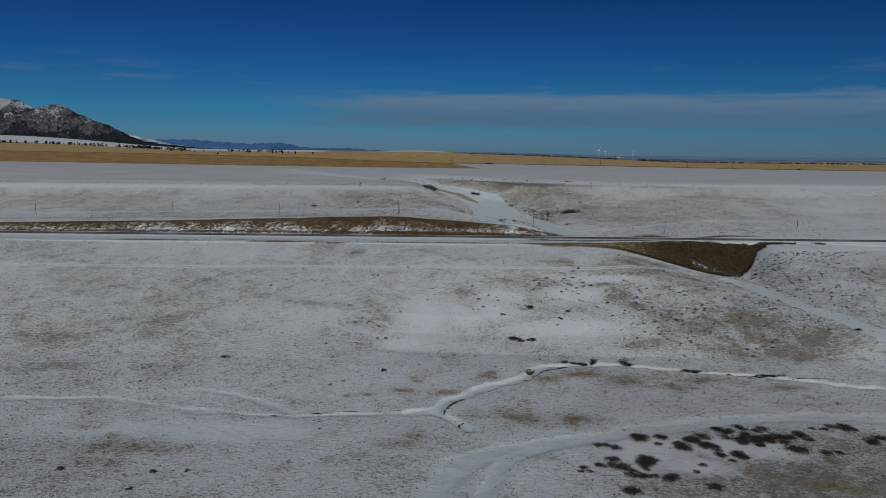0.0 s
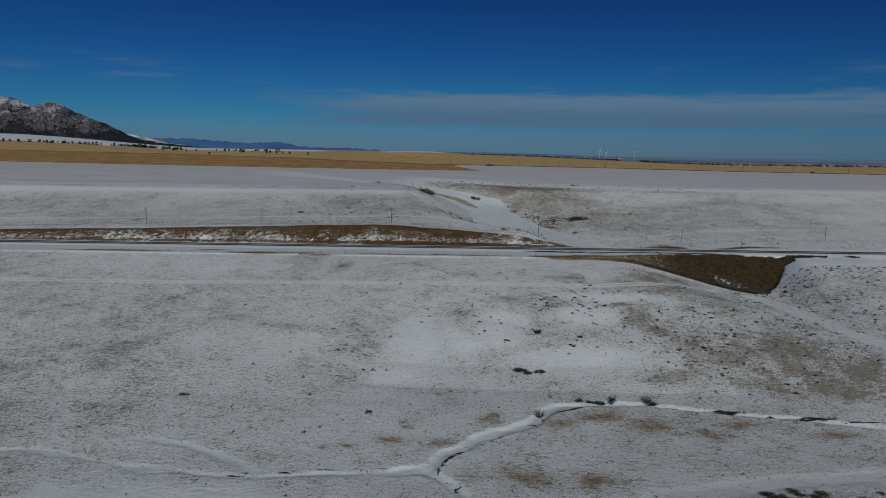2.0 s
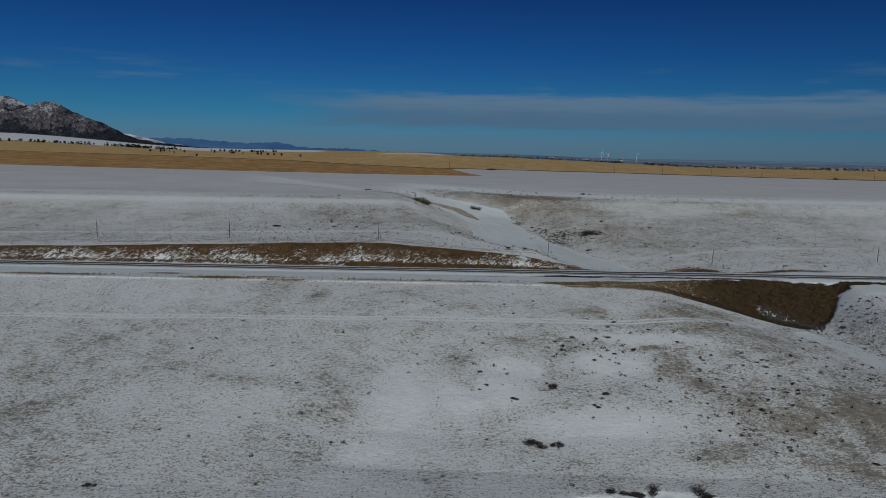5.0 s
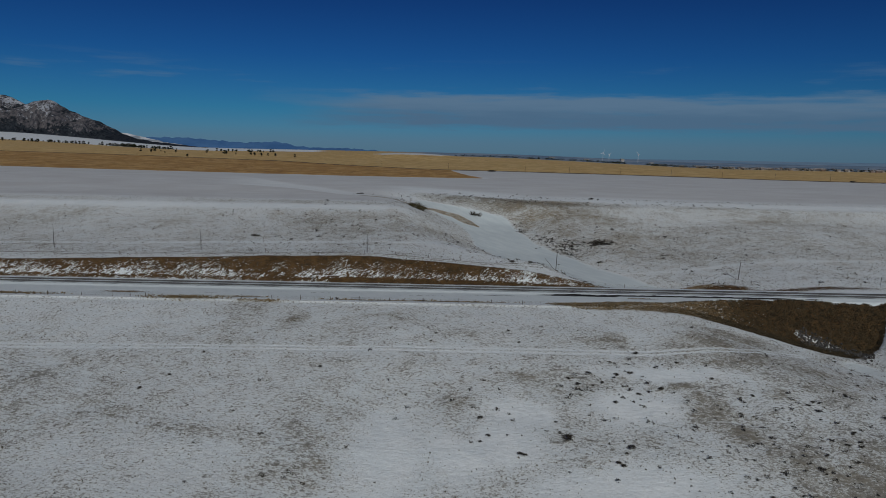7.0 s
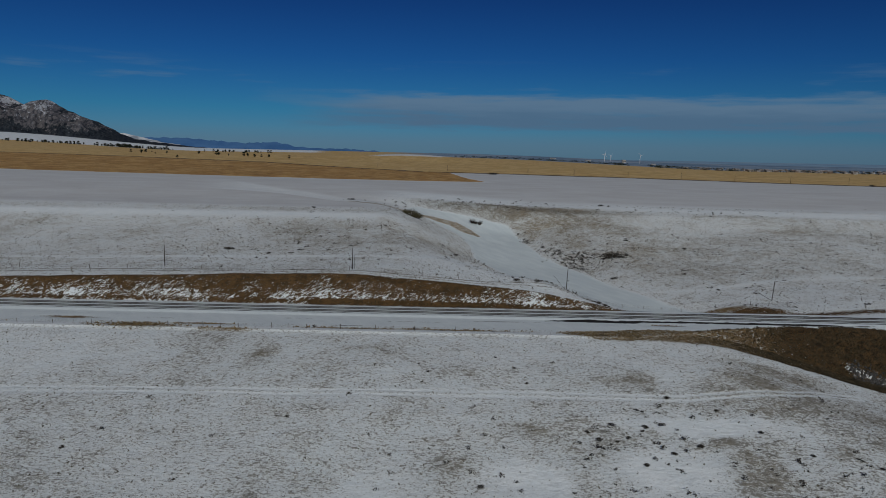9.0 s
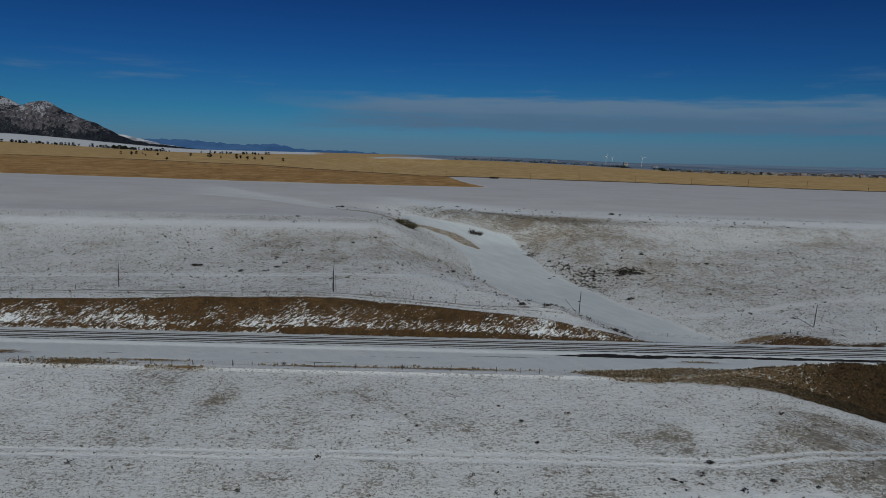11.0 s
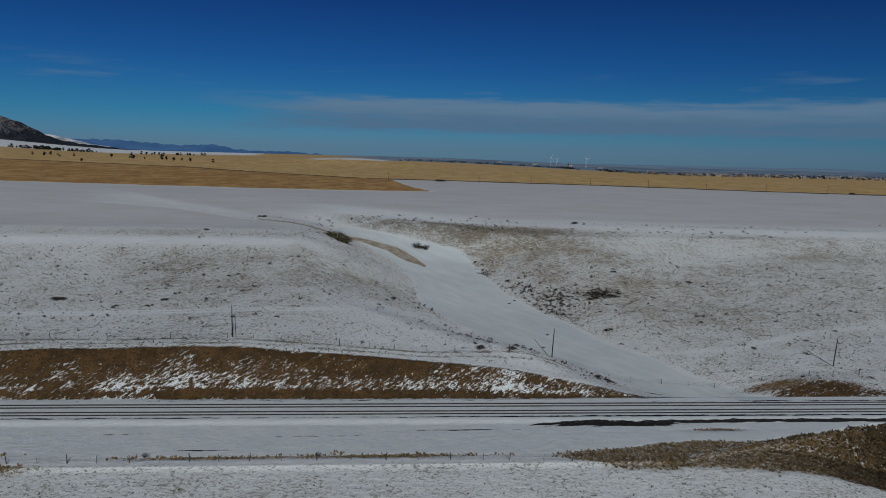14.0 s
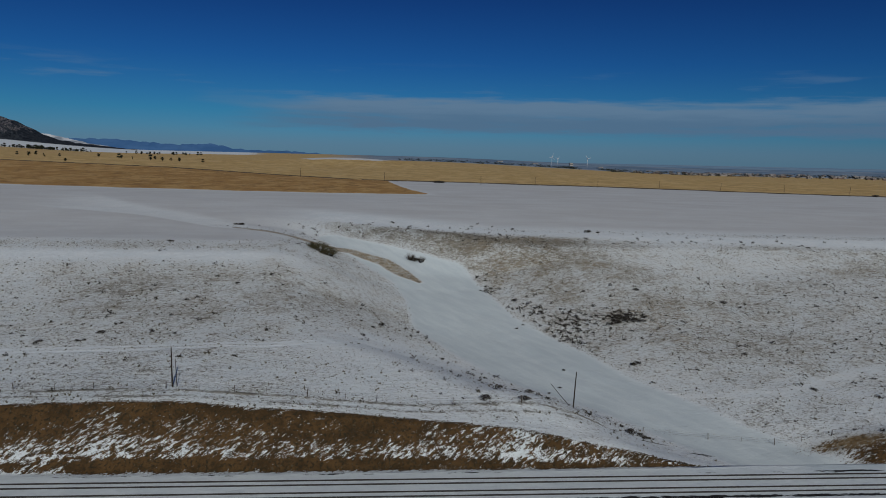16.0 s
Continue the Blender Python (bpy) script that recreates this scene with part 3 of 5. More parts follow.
        ice[m] = np.maximum(ice[m], k)
    # shade of the stream's sunless banks, put in as dark lines
    for line, thick in ((STREAM_BANK_SHADE, 0.45), (TAIL_BANK_SHADE, 0.35)):
        m = near_mask(x, y, line, 4)
        d = from_line(x[m] + 0.5 * grain(x[m], y[m], 5, 31, 2), y[m], line)[0]
        dark[m] = np.maximum(dark[m], (0.62 + 0.3 * grain(x[m], y[m], 9, 32, 2)) * np.exp(-(d / thick) ** 2))
    m = near_mask(x, y, GULLY_NORTH, 40)
    d, u = from_line(x[m], y[m], GULLY_NORTH)
    k = 1 - ease((d - lerp(u, [0, 0.1, 0.2, 0.3, 0.4, 0.5, 0.6, 0.7, 0.8, 0.9, 1], [7, 7, 8, 9, 13, 14, 14, 12, 12, 8, 3])) / 3)
    grass[m] *= 1 - 0.95 * k
    tan[m] *= 1 - k
    ice[m] = np.maximum(ice[m], k)
    m = near_mask(x, y, TAN_STREAK, 8)
    d, u = from_line(x[m], y[m], TAN_STREAK)
    q = 1 - ease((d - lerp(u, [0, 0.35, 0.6, 0.85, 1], [0.8, 1.6, 1.8, 2.4, 0.6])) / 1.6)
    grass[m], tan[m], ice[m] = np.maximum(grass[m] * (1 - q), 0.55 * q), np.maximum(tan[m], 0.8 * q), ice[m] * (1 - q)
    ice = np.maximum(ice, 0.6 * ease((y - 327) / 2) * ease((355 - y) / 2) * ease((200 - x) / 20))
    m = near_mask(x, y, WHEEL_RUTS, 5)
    d, u = from_line(x[m], y[m], WHEEL_RUTS)
    k = np.exp(-((d - 0.95) / 0.4) ** 2)
    grass[m] *= 1 - 0.7 * k
    dig[m] += 0.06 * k
    m = near_mask(x, y, BANK_RUTS, 5)
    d = from_line(x[m], y[m], BANK_RUTS)[0]
    grass[m] *= 1 - 0.8 * np.exp(-((d - 0.95) / 0.45) ** 2)
    # brown faces: the cutting's north wall, the fill over the culvert, small scars
    edge = lerp(x, [-330, -260, -190, -120, -60, -20, 10, 35, 48, 62, 70], [356.4, 358.2, 359.6, 361, 362.4, 362.8, 361, 359.8, 357.6, 356.1, 355.2]) + 0.35 * grain(x, y, 7, 41, 3)
    f = (y + 0.18 * grain(x, y, 5, 42, 2) - 354.5) / (edge - 354.5)
    banded = lerp(f, [-0.16, 0.0, 0.07, 0.14, 0.2, 0.3, 0.5, 0.64, 0.76, 0.9, 0.98, 1.16], [0.0, 0.62, 0.88, 0.82, 0.52, 0.52, 0.62, 0.64, 0.74, 0.78, 0.58, 0.0]) + 0.12 * grain(x, y * 1.5, 9, 44, 4)
    loose = lerp(f, [-0.2, 0.0, 0.12, 0.25, 0.6, 0.9, 1.3], [0.0, 0.7, 0.72, 0.46, 0.6, 0.5, 0.0]) + 0.1 * grain(x, y, 7, 45, 4)
    earth = (banded + (loose - banded) * ease((x - 12) / 30)) * ease((x + 330) / 60) * ease((78 - x) / 12)
    earth = earth * (1 - 0.2 * ease((-34 - x) / 1.5) * ease((0.22 - f) / 0.06))
    shoulder = lerp(x, [60, 105, 190, 230], [325, 340.5, 340.5, 334])
    rag = (0.9 + 1.2 * ease((x - 135) / 12)) * grain(x, y, 7, 43, 4)
    low = lerp(x, [36, 53, 64, 74, 92, 112, 120, 133, 142, 150, 155, 159, 166, 215], [327.6, 323.4, 323.4, 322, 322.4, 321, 318.4, 314.4, 320, 328.4, 334.4, 337.4, 339.2, 339.5])
    top = lerp(x, [36, 51, 56, 69, 78, 85, 96, 110, 140, 215], [328.4, 330.5, 332, 333.4, 332.5, 334.5, 338.4, 340.6, 341, 341])
    fill = ease((x - 34) / 10) * ease((215 - x) / 45) * ease((top + rag - y) / 1.2 + 0.5) * ease((y - low + rag) / lerp(x, [100, 130, 155], [1.6, 2.6, 1.2]) + 0.3)
    fill *= lerp(x, [40, 70, 90, 110], [0.75, 0.85, 0.95, 1.0])
    foot = from_line(x, y, [(122, 328.5), (131, 324), (139, 317.5)])[0]
    fill *= 1 - 0.55 * np.exp(-(foot / 1.8) ** 2)
    earth = np.maximum(earth, lerp(x, [60, 100, 120], [0.52, 0.68, 0.86]) * fill)
    tan += lerp(x, [60, 100, 120], [0.8, 0.55, 0.12]) * fill
    earth = np.maximum(earth, np.maximum(0.7 * np.exp(-((x - 110) / 14) ** 4 - ((y - 363.5) / 4.5) ** 4), 0.66 * np.exp(-((x - 140) / 34) ** 4 - ((y - 361.5) / 3.0) ** 2)))
    for px, py, rx, ry in [(-78, 327.5, 12, 2.8), (-100, 334, 10, 2), (-52, 325.2, 7, 1), (-60, 330, 9, 1), (-20, 328, 14, 0.6), (10, 328.2, 18, 0.7), (-140, 329, 20, 1.6), (73, 338.2, 6, 0.7), (102, 368, 12, 3)]:
        q = np.exp(-((x - px) / rx) ** 2 - ((y - py) / ry) ** 2)
        earth, tan = np.maximum(earth, 0.62 * q), tan + 0.8 * q
    # wet dark ground by the rails
    wet = np.maximum(np.exp(-((x - 53) / 15) ** 4 - ((y - 341.4) / 1.2) ** 2), 0.95 * np.exp(-((x - 95) / 42) ** 4 - ((y - 342.2) / 0.6) ** 2))
    dark = np.maximum(dark, wet)
    dark = np.maximum(dark, (0.62 + 0.12 * np.sin(x * 0.05 - 1.5) + 0.2 * ease((x - 10) / 60)) * np.exp(-((y - 344.3) / 0.42) ** 2))
    dark = np.maximum(dark, (0.3 + 0.25 * np.sin(x * 0.031 + 2)) * np.exp(-((y - 353.2) / 0.3) ** 2))
    dark = np.maximum(dark, 0.6 * ease((x - 40) / 60) * np.exp(-((y - 352.2) / 0.5) ** 2))
    for rail in (345.58, 347.02, 349.48, 350.92):
        dark = np.maximum(dark, (0.22 + 0.3 * ease((x - 10) / 60)) * np.exp(-((y - rail - 0.2) / 0.24) ** 2))
    # further dark marks, along the stream and around the railway
    dark = np.maximum(dark, 0.72 * spots(x, y, [(44, 214.6, 5, 0.8), (60, 214.8, 4, 0.6), (79, 210.2, 8, 0.9), (100, 207.6, 9, 0.8), (114, 205.8, 7, 0.8), (-42, 169.2, 2.2, 0.5), (-32, 171, 2.4, 0.5), (-23.4, 172.4, 2.7, 0.4), (-31.2, 175.1, 1.6, 0.4), (-11, 173.4, 1.6, 0.5), (25, 200, 2, 0.5), (5, 166, 1, 1), (72, 366, 5, 0.5), (64, 369.5, 3, 0.6), (-75, 335, 9, 0.25), (-40, 338, 14, 0.25), (0, 336.5, 12, 0.2), (25, 339, 12, 0.25), (-20, 331, 8, 0.3)]))
    # gold beyond the snow
    edge_w = lerp(x, [-900, -500, -230, -100, -20, 40], [760, 725, 680, 665, 660, 664])
    edge_e = lerp(x, [14, 155, 245, 328, 396, 700, 1500], [812, 803, 793, 773, 759, 700, 600])
    tip = lerp(y, [640, 664, 690, 730, 790, 805], [52, 40, 30, 22, 14, 13])
    gold = np.maximum(ease((y - edge_w + 11) / 22) * ease((tip - x + 6) / 12), ease((y - edge_e + 10) / 20))
    gold *= 1 - ease((y - 2250 - 700 * ease((x + 1100) / 500)) / 300) * ease((-x / np.maximum(y, 200) - 0.12) / 0.1)
    gold *= 1 - 0.8 * ease((y - 1750) / 400) * ease((x / np.maximum(y, 200)) / 0.1)
    gold *= 1 - 0.9 * np.exp(-((x + 48) / 66) ** 4 - ((y - 1256) / 64) ** 4)
    beyond = y - lerp(x, [-1500, -700, -399, -293, -197, -78, -8, 14], [1250, 1100, 1026, 980, 939, 861, 815, 812])
    tan = np.where(y > 560, np.where((beyond < 0) & (x < 60), 0.9, 0.2) * (gold > 0.5), tan)
    for line in (PLAINS_ROAD,):
        m = near_mask(x, y, line, 30)
        d = from_line(x[m], y[m], line)[0]
        q = np.exp(-(d / lerp(x[m], [0, 60], [3.4, 5.5])) ** 2)
        earth[m] = np.maximum(earth[m], lerp(x[m], [0, 60], [1.6, 1.6]) * q)
        gold[m] *= 1 - 0.9 * q
    # wintry plain far out to the east
    grass = np.maximum(grass, 0.95 * ease((y - 1650) / 300) * ease((x / np.maximum(y, 200) + 0.02) / 0.08))
    side = ease((x + 45) / 40)
    stub = ((1 - side) * ease((y - 472) / 16) + side * ease((y - rim_e - 8) / 22)) * (1 - gold)
    lip = lerp(x, [-330, -156, -129, -106, -85, -67, -53, -40, -24], [600, 567, 559, 549, 540, 527, 515, 510, 497])
    lee = lerp(x, [-330, -148, -111, -91, -76, -50, -24], [700, 632, 587, 567, 556, 531, 510])
    stub *= 1 - 0.65 * ease((y - lip) / 2.5) * ease((lee + 5 - y) / 10) * ease((-20 - x) / 12) * ease((x + 165) / 60)
    stub *= 1 - ease((y - 1100) / 200) * ease((-x / np.maximum(y, 200) - 0.05) / 0.1)
    grass *= 1 - 0.85 * stub
    stub = np.maximum(stub, 0.45 * ease((x - 25) / 30) * ease((205 - y) / 15))
    # share of blue distance haze mixed into the far ground's colour
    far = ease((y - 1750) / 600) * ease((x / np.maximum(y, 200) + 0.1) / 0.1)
    return z - dig, np.clip(grass, 0, 1), np.clip(tan, 0, 1), np.clip(earth, 0, 1.6), np.clip(gold, 0, 1), stub, far, ice, np.clip(dark, 0, 1)


def stretched(a, b, first, grow, most):
    out, v, h = [], a, first
    while v < b:
        out.append(v)
        h = min(h * grow, most)
        v += h
    return out + [b]


GRID = {}


def build_ground():
    fx = np.arange(-232, 232.01, 0.9)
    out = np.array(stretched(232.8, 5200, 1.0, 1.06, 160))
    gx = np.concatenate([-out[::-1], fx, out])
    gy = np.concatenate([-np.array(stretched(20, 2500, 10, 1.3, 300))[::-1], np.arange(-15, 85, 5.0), np.arange(85, 325, 0.62), np.arange(325, 364, 0.4), np.arange(364, 520, 0.75), np.array(stretched(520.5, 5040, 0.9, 1.035, 90))])
    X, Y = np.meshgrid(gx, gy)
    x, y = X.ravel(), Y.ravel()
    z, grass, tan, earth, gold, stub, far, ice, dark = land(x, y)
    nx, ny = len(gx), len(gy)
    i = np.arange(nx * ny).reshape(ny, nx)
    quads = np.stack([i[:-1, :-1], i[:-1, 1:], i[1:, 1:], i[1:, :-1]], -1).reshape(-1, 4)
    me = bpy.data.meshes.new("ground")
    me.vertices.add(len(x))
    me.vertices.foreach_set("co", np.stack([x, y, z], 1).astype(np.float32).ravel())
    me.loops.add(quads.size)
    me.loops.foreach_set("vertex_index", quads.astype(np.int32).ravel())
    me.polygons.add(len(quads))
    me.polygons.foreach_set("loop_start", np.arange(0, quads.size, 4, dtype=np.int32))
    me.polygons.foreach_set("use_smooth", np.ones(len(quads), bool))
    me.update(calc_edges=True)
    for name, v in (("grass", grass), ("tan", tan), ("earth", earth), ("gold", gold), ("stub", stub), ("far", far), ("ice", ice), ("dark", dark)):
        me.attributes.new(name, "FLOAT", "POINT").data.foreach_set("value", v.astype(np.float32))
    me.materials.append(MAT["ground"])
    GRID.update(x=gx, y=gy, z=z.reshape(ny, nx), ice=ice.reshape(ny, nx))
    return tagged(new("ground", me), "rolling prairie under patchy thin snow with dry grass showing", "ground", kind="structure")


ground = build_ground()


def mesh_of(bm, name, material):
    me = bpy.data.meshes.new(name)
    bm.to_mesh(me)
    bm.free()
    me.materials.append(material)
    return me


def part(name, bm, material, parent, label=""):
    ob = new(name, mesh_of(bm, name, material))
    ob.parent = parent
    return tagged(ob, label)


def soup(name, verts, faces, material, smooth=False):
    """A mesh object from arrays."""
    me = bpy.data.meshes.new(name)
    me.from_pydata(verts, [], faces)
    me.materials.append(material)
    if smooth:
        me.polygons.foreach_set("use_smooth", [True] * len(me.polygons))
    return new(name, me)


def at(x, y, what="z"):
    """The ground's height, or its ice, at one spot of the sheet."""
    gx, gy, v = GRID["x"], GRID["y"], GRID[what]
    i = min(max(int(np.searchsorted(gx, x)) - 1, 0), len(gx) - 2)
    j = min(max(int(np.searchsorted(gy, y)) - 1, 0), len(gy) - 2)
    f, g = (x - gx[i]) / (gx[i + 1] - gx[i]), (y - gy[j]) / (gy[j + 1] - gy[j])
    return float((v[j, i] * (1 - f) + v[j, i + 1] * f) * (1 - g) + (v[j + 1, i] * (1 - f) + v[j + 1, i + 1] * f) * g)


def box(bm, x0, x1, y0, y1, z0, z1):
    v = [bm.verts.new((x, y, z)) for z in (z0, z1) for y in (y0, y1) for x in (x0, x1)]
    for f in ((0, 2, 3, 1), (4, 5, 7, 6), (0, 1, 5, 4), (2, 6, 7, 3), (0, 4, 6, 2), (1, 3, 7, 5)):
        bm.faces.new([v[k] for k in f])


def rod(bm, a, b, ra, rb, sides=5):
    """A tapered stick from a to b."""
    a, b = Vector(a), Vector(b)
    q = (b - a).to_track_quat("Z", "Y")
    rings = []
    for p, r in ((a, ra), (b, rb)):
        rings.append([bm.verts.new(p + q @ Vector((r * math.cos(2 * math.pi * k / sides), r * math.sin(2 * math.pi * k / sides), 0))) for k in range(sides)])
    for k in range(sides):
        j = (k + 1) % sides
        bm.faces.new((rings[0][k], rings[0][j], rings[1][j], rings[1][k]))
    bm.faces.new(rings[1])
    bm.faces.new(rings[0][::-1])


def leafy(bm, centre, spread, count, size, rng, flat=0.5):
    """Small bent leaf clumps thrown round a centre."""
    for _ in range(count):
        p = Vector(centre) + Vector((rng.gauss(0, spread[0]), rng.gauss(0, spread[1]), abs(rng.gauss(0, spread[2])) if flat else rng.gauss(0, spread[2])))
        u = Vector((rng.uniform(-1, 1), rng.uniform(-1, 1), rng.uniform(-0.4, 1))).normalized() * size * rng.uniform(0.5, 1.2)
        w = u.cross(Vector((rng.uniform(-1, 1), rng.uniform(-1, 1), rng.uniform(-1, 1)))).normalized() * size * rng.uniform(0.25, 0.6)
        v = [bm.verts.new(p - u * 0.5), bm.verts.new(p + w * 0.6), bm.verts.new(p + u * 0.6), bm.verts.new(p - w * 0.6)]
        bm.faces.new((v[0], v[1], v[2]))
        bm.faces.new((v[0], v[2], v[3]))


# ---- the railway ----
def build_track(y, length=900):
    track = tagged(new("railway_track"), "rusty railway track on snow-covered ballast across the prairie", "railway track", "parallel railway tracks")
    track.location = (0, y, 0.0)
    for side in (-0.7175, 0.7175):
        bm = bmesh.new()
        box(bm, -length, length, side - 0.068, side + 0.068, 0.03, 0.055)
        box(bm, -length, length, side - 0.01, side + 0.01, 0.055, 0.19)
        box(bm, -length, length, side - 0.036, side + 0.036, 0.19, 0.235)
        part("rail", bm, MAT["rail"], track)
    rng = random.Random(int(y))
    bm = bmesh.new()
    box(bm, -0.11, 0.11, -1.3, 1.3, -0.12, 0.03)
    tie = mesh_of(bm, "tie", MAT["tie"])
    verts, faces = [], []
    for k in range(-520, 620):
        x = k * 0.56 + rng.uniform(-0.03, 0.03)
        lift = rng.uniform(-0.09, -0.04)
        if -60 <= k < 240:
            ob = new("tie", tie)
            ob.parent = track
            ob.matrix_basis = pose(x, rng.uniform(-0.05, 0.05), lift, 0, 0, rng.uniform(-1, 1))
            continue
        b = len(verts)
        verts += [(x + xx, yy, z + lift) for z in (-0.12, 0.03) for yy in (-1.3, 1.3) for xx in (-0.11, 0.11)]
        faces += [(b + 4, b + 5, b + 7, b + 6), (b, b + 1, b + 5, b + 4), (b + 2, b + 6, b + 7, b + 3), (b, b + 4, b + 6, b + 2), (b + 1, b + 3, b + 7, b + 5)]
    rest = soup("tie_rest", verts, faces, MAT["tie"])
    rest.parent = track
    tagged(rest, "dark ties half buried in snow", kind="stuff")
    return track


build_track(350.2)
build_track(346.3)


# ---- poles and fences ----
def build_pole(tall=7.0):
    bm = bmesh.new()
    rod(bm, (0, 0, -0.6), (0, 0, tall * 0.5), 0.14, 0.12, 8)
    rod(bm, (0, 0, tall * 0.5), (0.03, 0, tall), 0.12, 0.09, 8)
    rod(bm, (0.03, 0, tall), (0.03, 0, tall + 0.08), 0.1, 0.03, 8)
    ob = new("utility_pole", mesh_of(bm, "utility_pole", MAT["pole"]))
    return tagged(ob, "bare weathered wooden utility pole standing in snowy grass", "utility pole", "poles along the railway")


first_pole = build_pole()
LINE_POLES = [(-223, 379, 0.5, 1), (-147.4, 378, -0.5, 1), (-88.2, 373.5, 0.5, 1), (-23.5, 368.6, -0.4, 1), (49.3, 374.2, 2.2, 1), (122.2, 378, 3.5, 1), (194.8, 378, 1, 1)]
FAR_POLES = [(83.8, 778), (127, 783), (176.9, 783), (223.6, 776), (269.4, 768), (315.8, 760), (362, 750), (415, 741), (470, 730), (10, 800), (-60, 838)]
# a thin rod leans at the foot of some poles: foot and tip
LEANING_RODS = {3: ((0.75, 0.1, -0.2), (0.62, 0.1, 5.0)), 4: ((-0.5, 0, 0), (-4.6, 0.5, 4.4)), 5: ((-0.2, 0, 0), (-7.2, 0.5, 3.4))}
for k, (x, y, lean, s) in enumerate(LINE_POLES):
    m = pose(x, y, at(x, y), 0, lean, 0)
    if k:
        pole = copy_thing(first_pole, m)
    else:
        pole = first_pole
        pole.matrix_world = m
    if k in LEANING_RODS:
        bm = bmesh.new()
        rod(bm, *LEANING_RODS[k], 0.07, 0.045, 6)
        part("leaning_rod", bm, MAT["pole"], pole, "thin dark rod leaning from the foot of the pole")
for x, y in FAR_POLES:
    far = copy_thing(first_pole, pose(x, y, at(x, y), 0, 0.5, x))
    tagged(far, "dark wooden pole beside the road across the prairie", group="poles along the prairie road")


def build_fence(line, gap, seed, label):
    rng = random.Random(seed)
    fence = tagged(new("wire_fence"), label, "fence")
    xs, ys = [p[0] for p in line], [p[1] for p in line]
    x0 = xs[0]
    fence.location = (x0, ys[0], at(x0, ys[0]))
    base = Vector(fence.location)
    wood, steel = bmesh.new(), bmesh.new()
    rod(wood, (0, 0, -0.4), (0, 0, 1.35), 0.085, 0.07, 6)
    rod(steel, (0, 0, -0.3), (0, 0, 1.2), 0.035, 0.03, 4)
    kinds = (mesh_of(wood, "post", MAT["post"]), mesh_of(steel, "post", MAT["wire"]))
    tops, x, k = [], x0, 0
    while x < xs[-1]:
        y = float(np.interp(x, xs, ys))
        p = Vector((x, y, at(x, y)))
        ob = new("post", kinds[k % 2])
        ob.parent = fence
        ob.matrix_basis = pose(*(p - base), rng.uniform(-5, 5), rng.uniform(-5, 5), rng.uniform(0, 90)) @ Matrix.Scale(rng.uniform(0.85, 1.12), 4)
        tops.append(p - base)
        x += gap * rng.uniform(0.85, 1.15)
        k += 1
    for h in (0.4, 0.75, 1.08):
        bm = bmesh.new()
        for a, b in zip(tops, tops[1:]):
            rod(bm, a + Vector((0, -0.06, h)), b + Vector((0, -0.06, h)), 0.012, 0.012, 3)
        part("wire", bm, MAT["wire"], fence)
    return fence


build_fence([(-240, 372), (-150, 373), (-97, 371), (-66, 369.5), (-37, 368.4), (-8, 367.4), (18, 367), (32, 367.5), (50, 371), (66, 376), (88, 371), (105, 371.5), (150, 373), (230, 376)], 6.3, 3, "sagging wire fence on wooden posts along the cutting")
build_fence([(-150, 326.5), (-69, 326.4), (-27, 326.6), (-2, 326.8), (24, 326.4), (41, 325.6), (63, 324.5)], 5.1, 4, "low wire fence on leaning posts beside the snowy track")


# ---- scrub ----
def build_shrub(seed, wide, tall, leaves, leaf_mat, label, category="shrub", group="sage shrubs on the slope", stems=26, leaf=0.16):
    rng = random.Random(seed)
    ob = tagged(new("shrub"), label, category, group)
    bm, lm = bmesh.new(), bmesh.new()
    for _ in range(stems):
        a = rng.uniform(0, 2 * math.pi)
        r = wide * 0.5 * math.sqrt(rng.random())
        foot = (r * 0.35 * math.cos(a), r * 0.35 * math.sin(a), -0.1)
        tip = Vector((r * math.cos(a), r * math.sin(a), tall * rng.uniform(0.55, 1.0) * (1.15 - (r / wide))))
        knee = Vector(foot).lerp(tip, 0.5) + Vector((rng.uniform(-0.1, 0.1), rng.uniform(-0.1, 0.1), 0.08))
        rod(bm, foot, knee, 0.035, 0.022, 3)
        rod(bm, knee, tip, 0.022, 0.008, 3)
        for _ in range(2):
            side = knee.lerp(tip, rng.uniform(0.2, 0.8))
            rod(bm, side, side + Vector((rng.uniform(-0.3, 0.3), rng.uniform(-0.3, 0.3), rng.uniform(0.1, 0.3))) * wide * 0.4, 0.012, 0.005, 3)
        if leaves:
            leafy(lm, tip - Vector((0, 0, tall * 0.25)), (wide * 0.1, wide * 0.1, tall * 0.15), leaves, leaf, rng)
    part("woody_base", bm, MAT["twig"], ob)
    if leaves:
        part("foliage", lm, leaf_mat, ob)
    else:
        lm.free()
    return ob


shrub_low = build_shrub(1, 1.3, 0.6, 12, MAT["leaf"], "low dark sage shrub poking out of the snow")
shrub_mid = build_shrub(2, 2.4, 0.9, 14, MAT["leaf"], "broad dark sage shrub in patchy snow", stems=28, leaf=0.23)
shrub_big = build_shrub(3, 3.4, 1.4, 15, MAT["leaf"], "large dark brush clump beside a snowy wash", stems=40, leaf=0.28)
shrub_bare = build_shrub(4, 3.6, 2.2, 0, MAT["leaf"], "bare spiky bush beside the frozen stream", stems=70)
shrub_green = build_shrub(5, 4.0, 2.4, 18, MAT["green"], "olive green bush at the head of the gully", stems=60, leaf=0.24)
SHRUBS = {"low": shrub_low, "mid": shrub_mid, "big": shrub_big, "bare": shrub_bare, "green": shrub_green}
PLANTED = set()


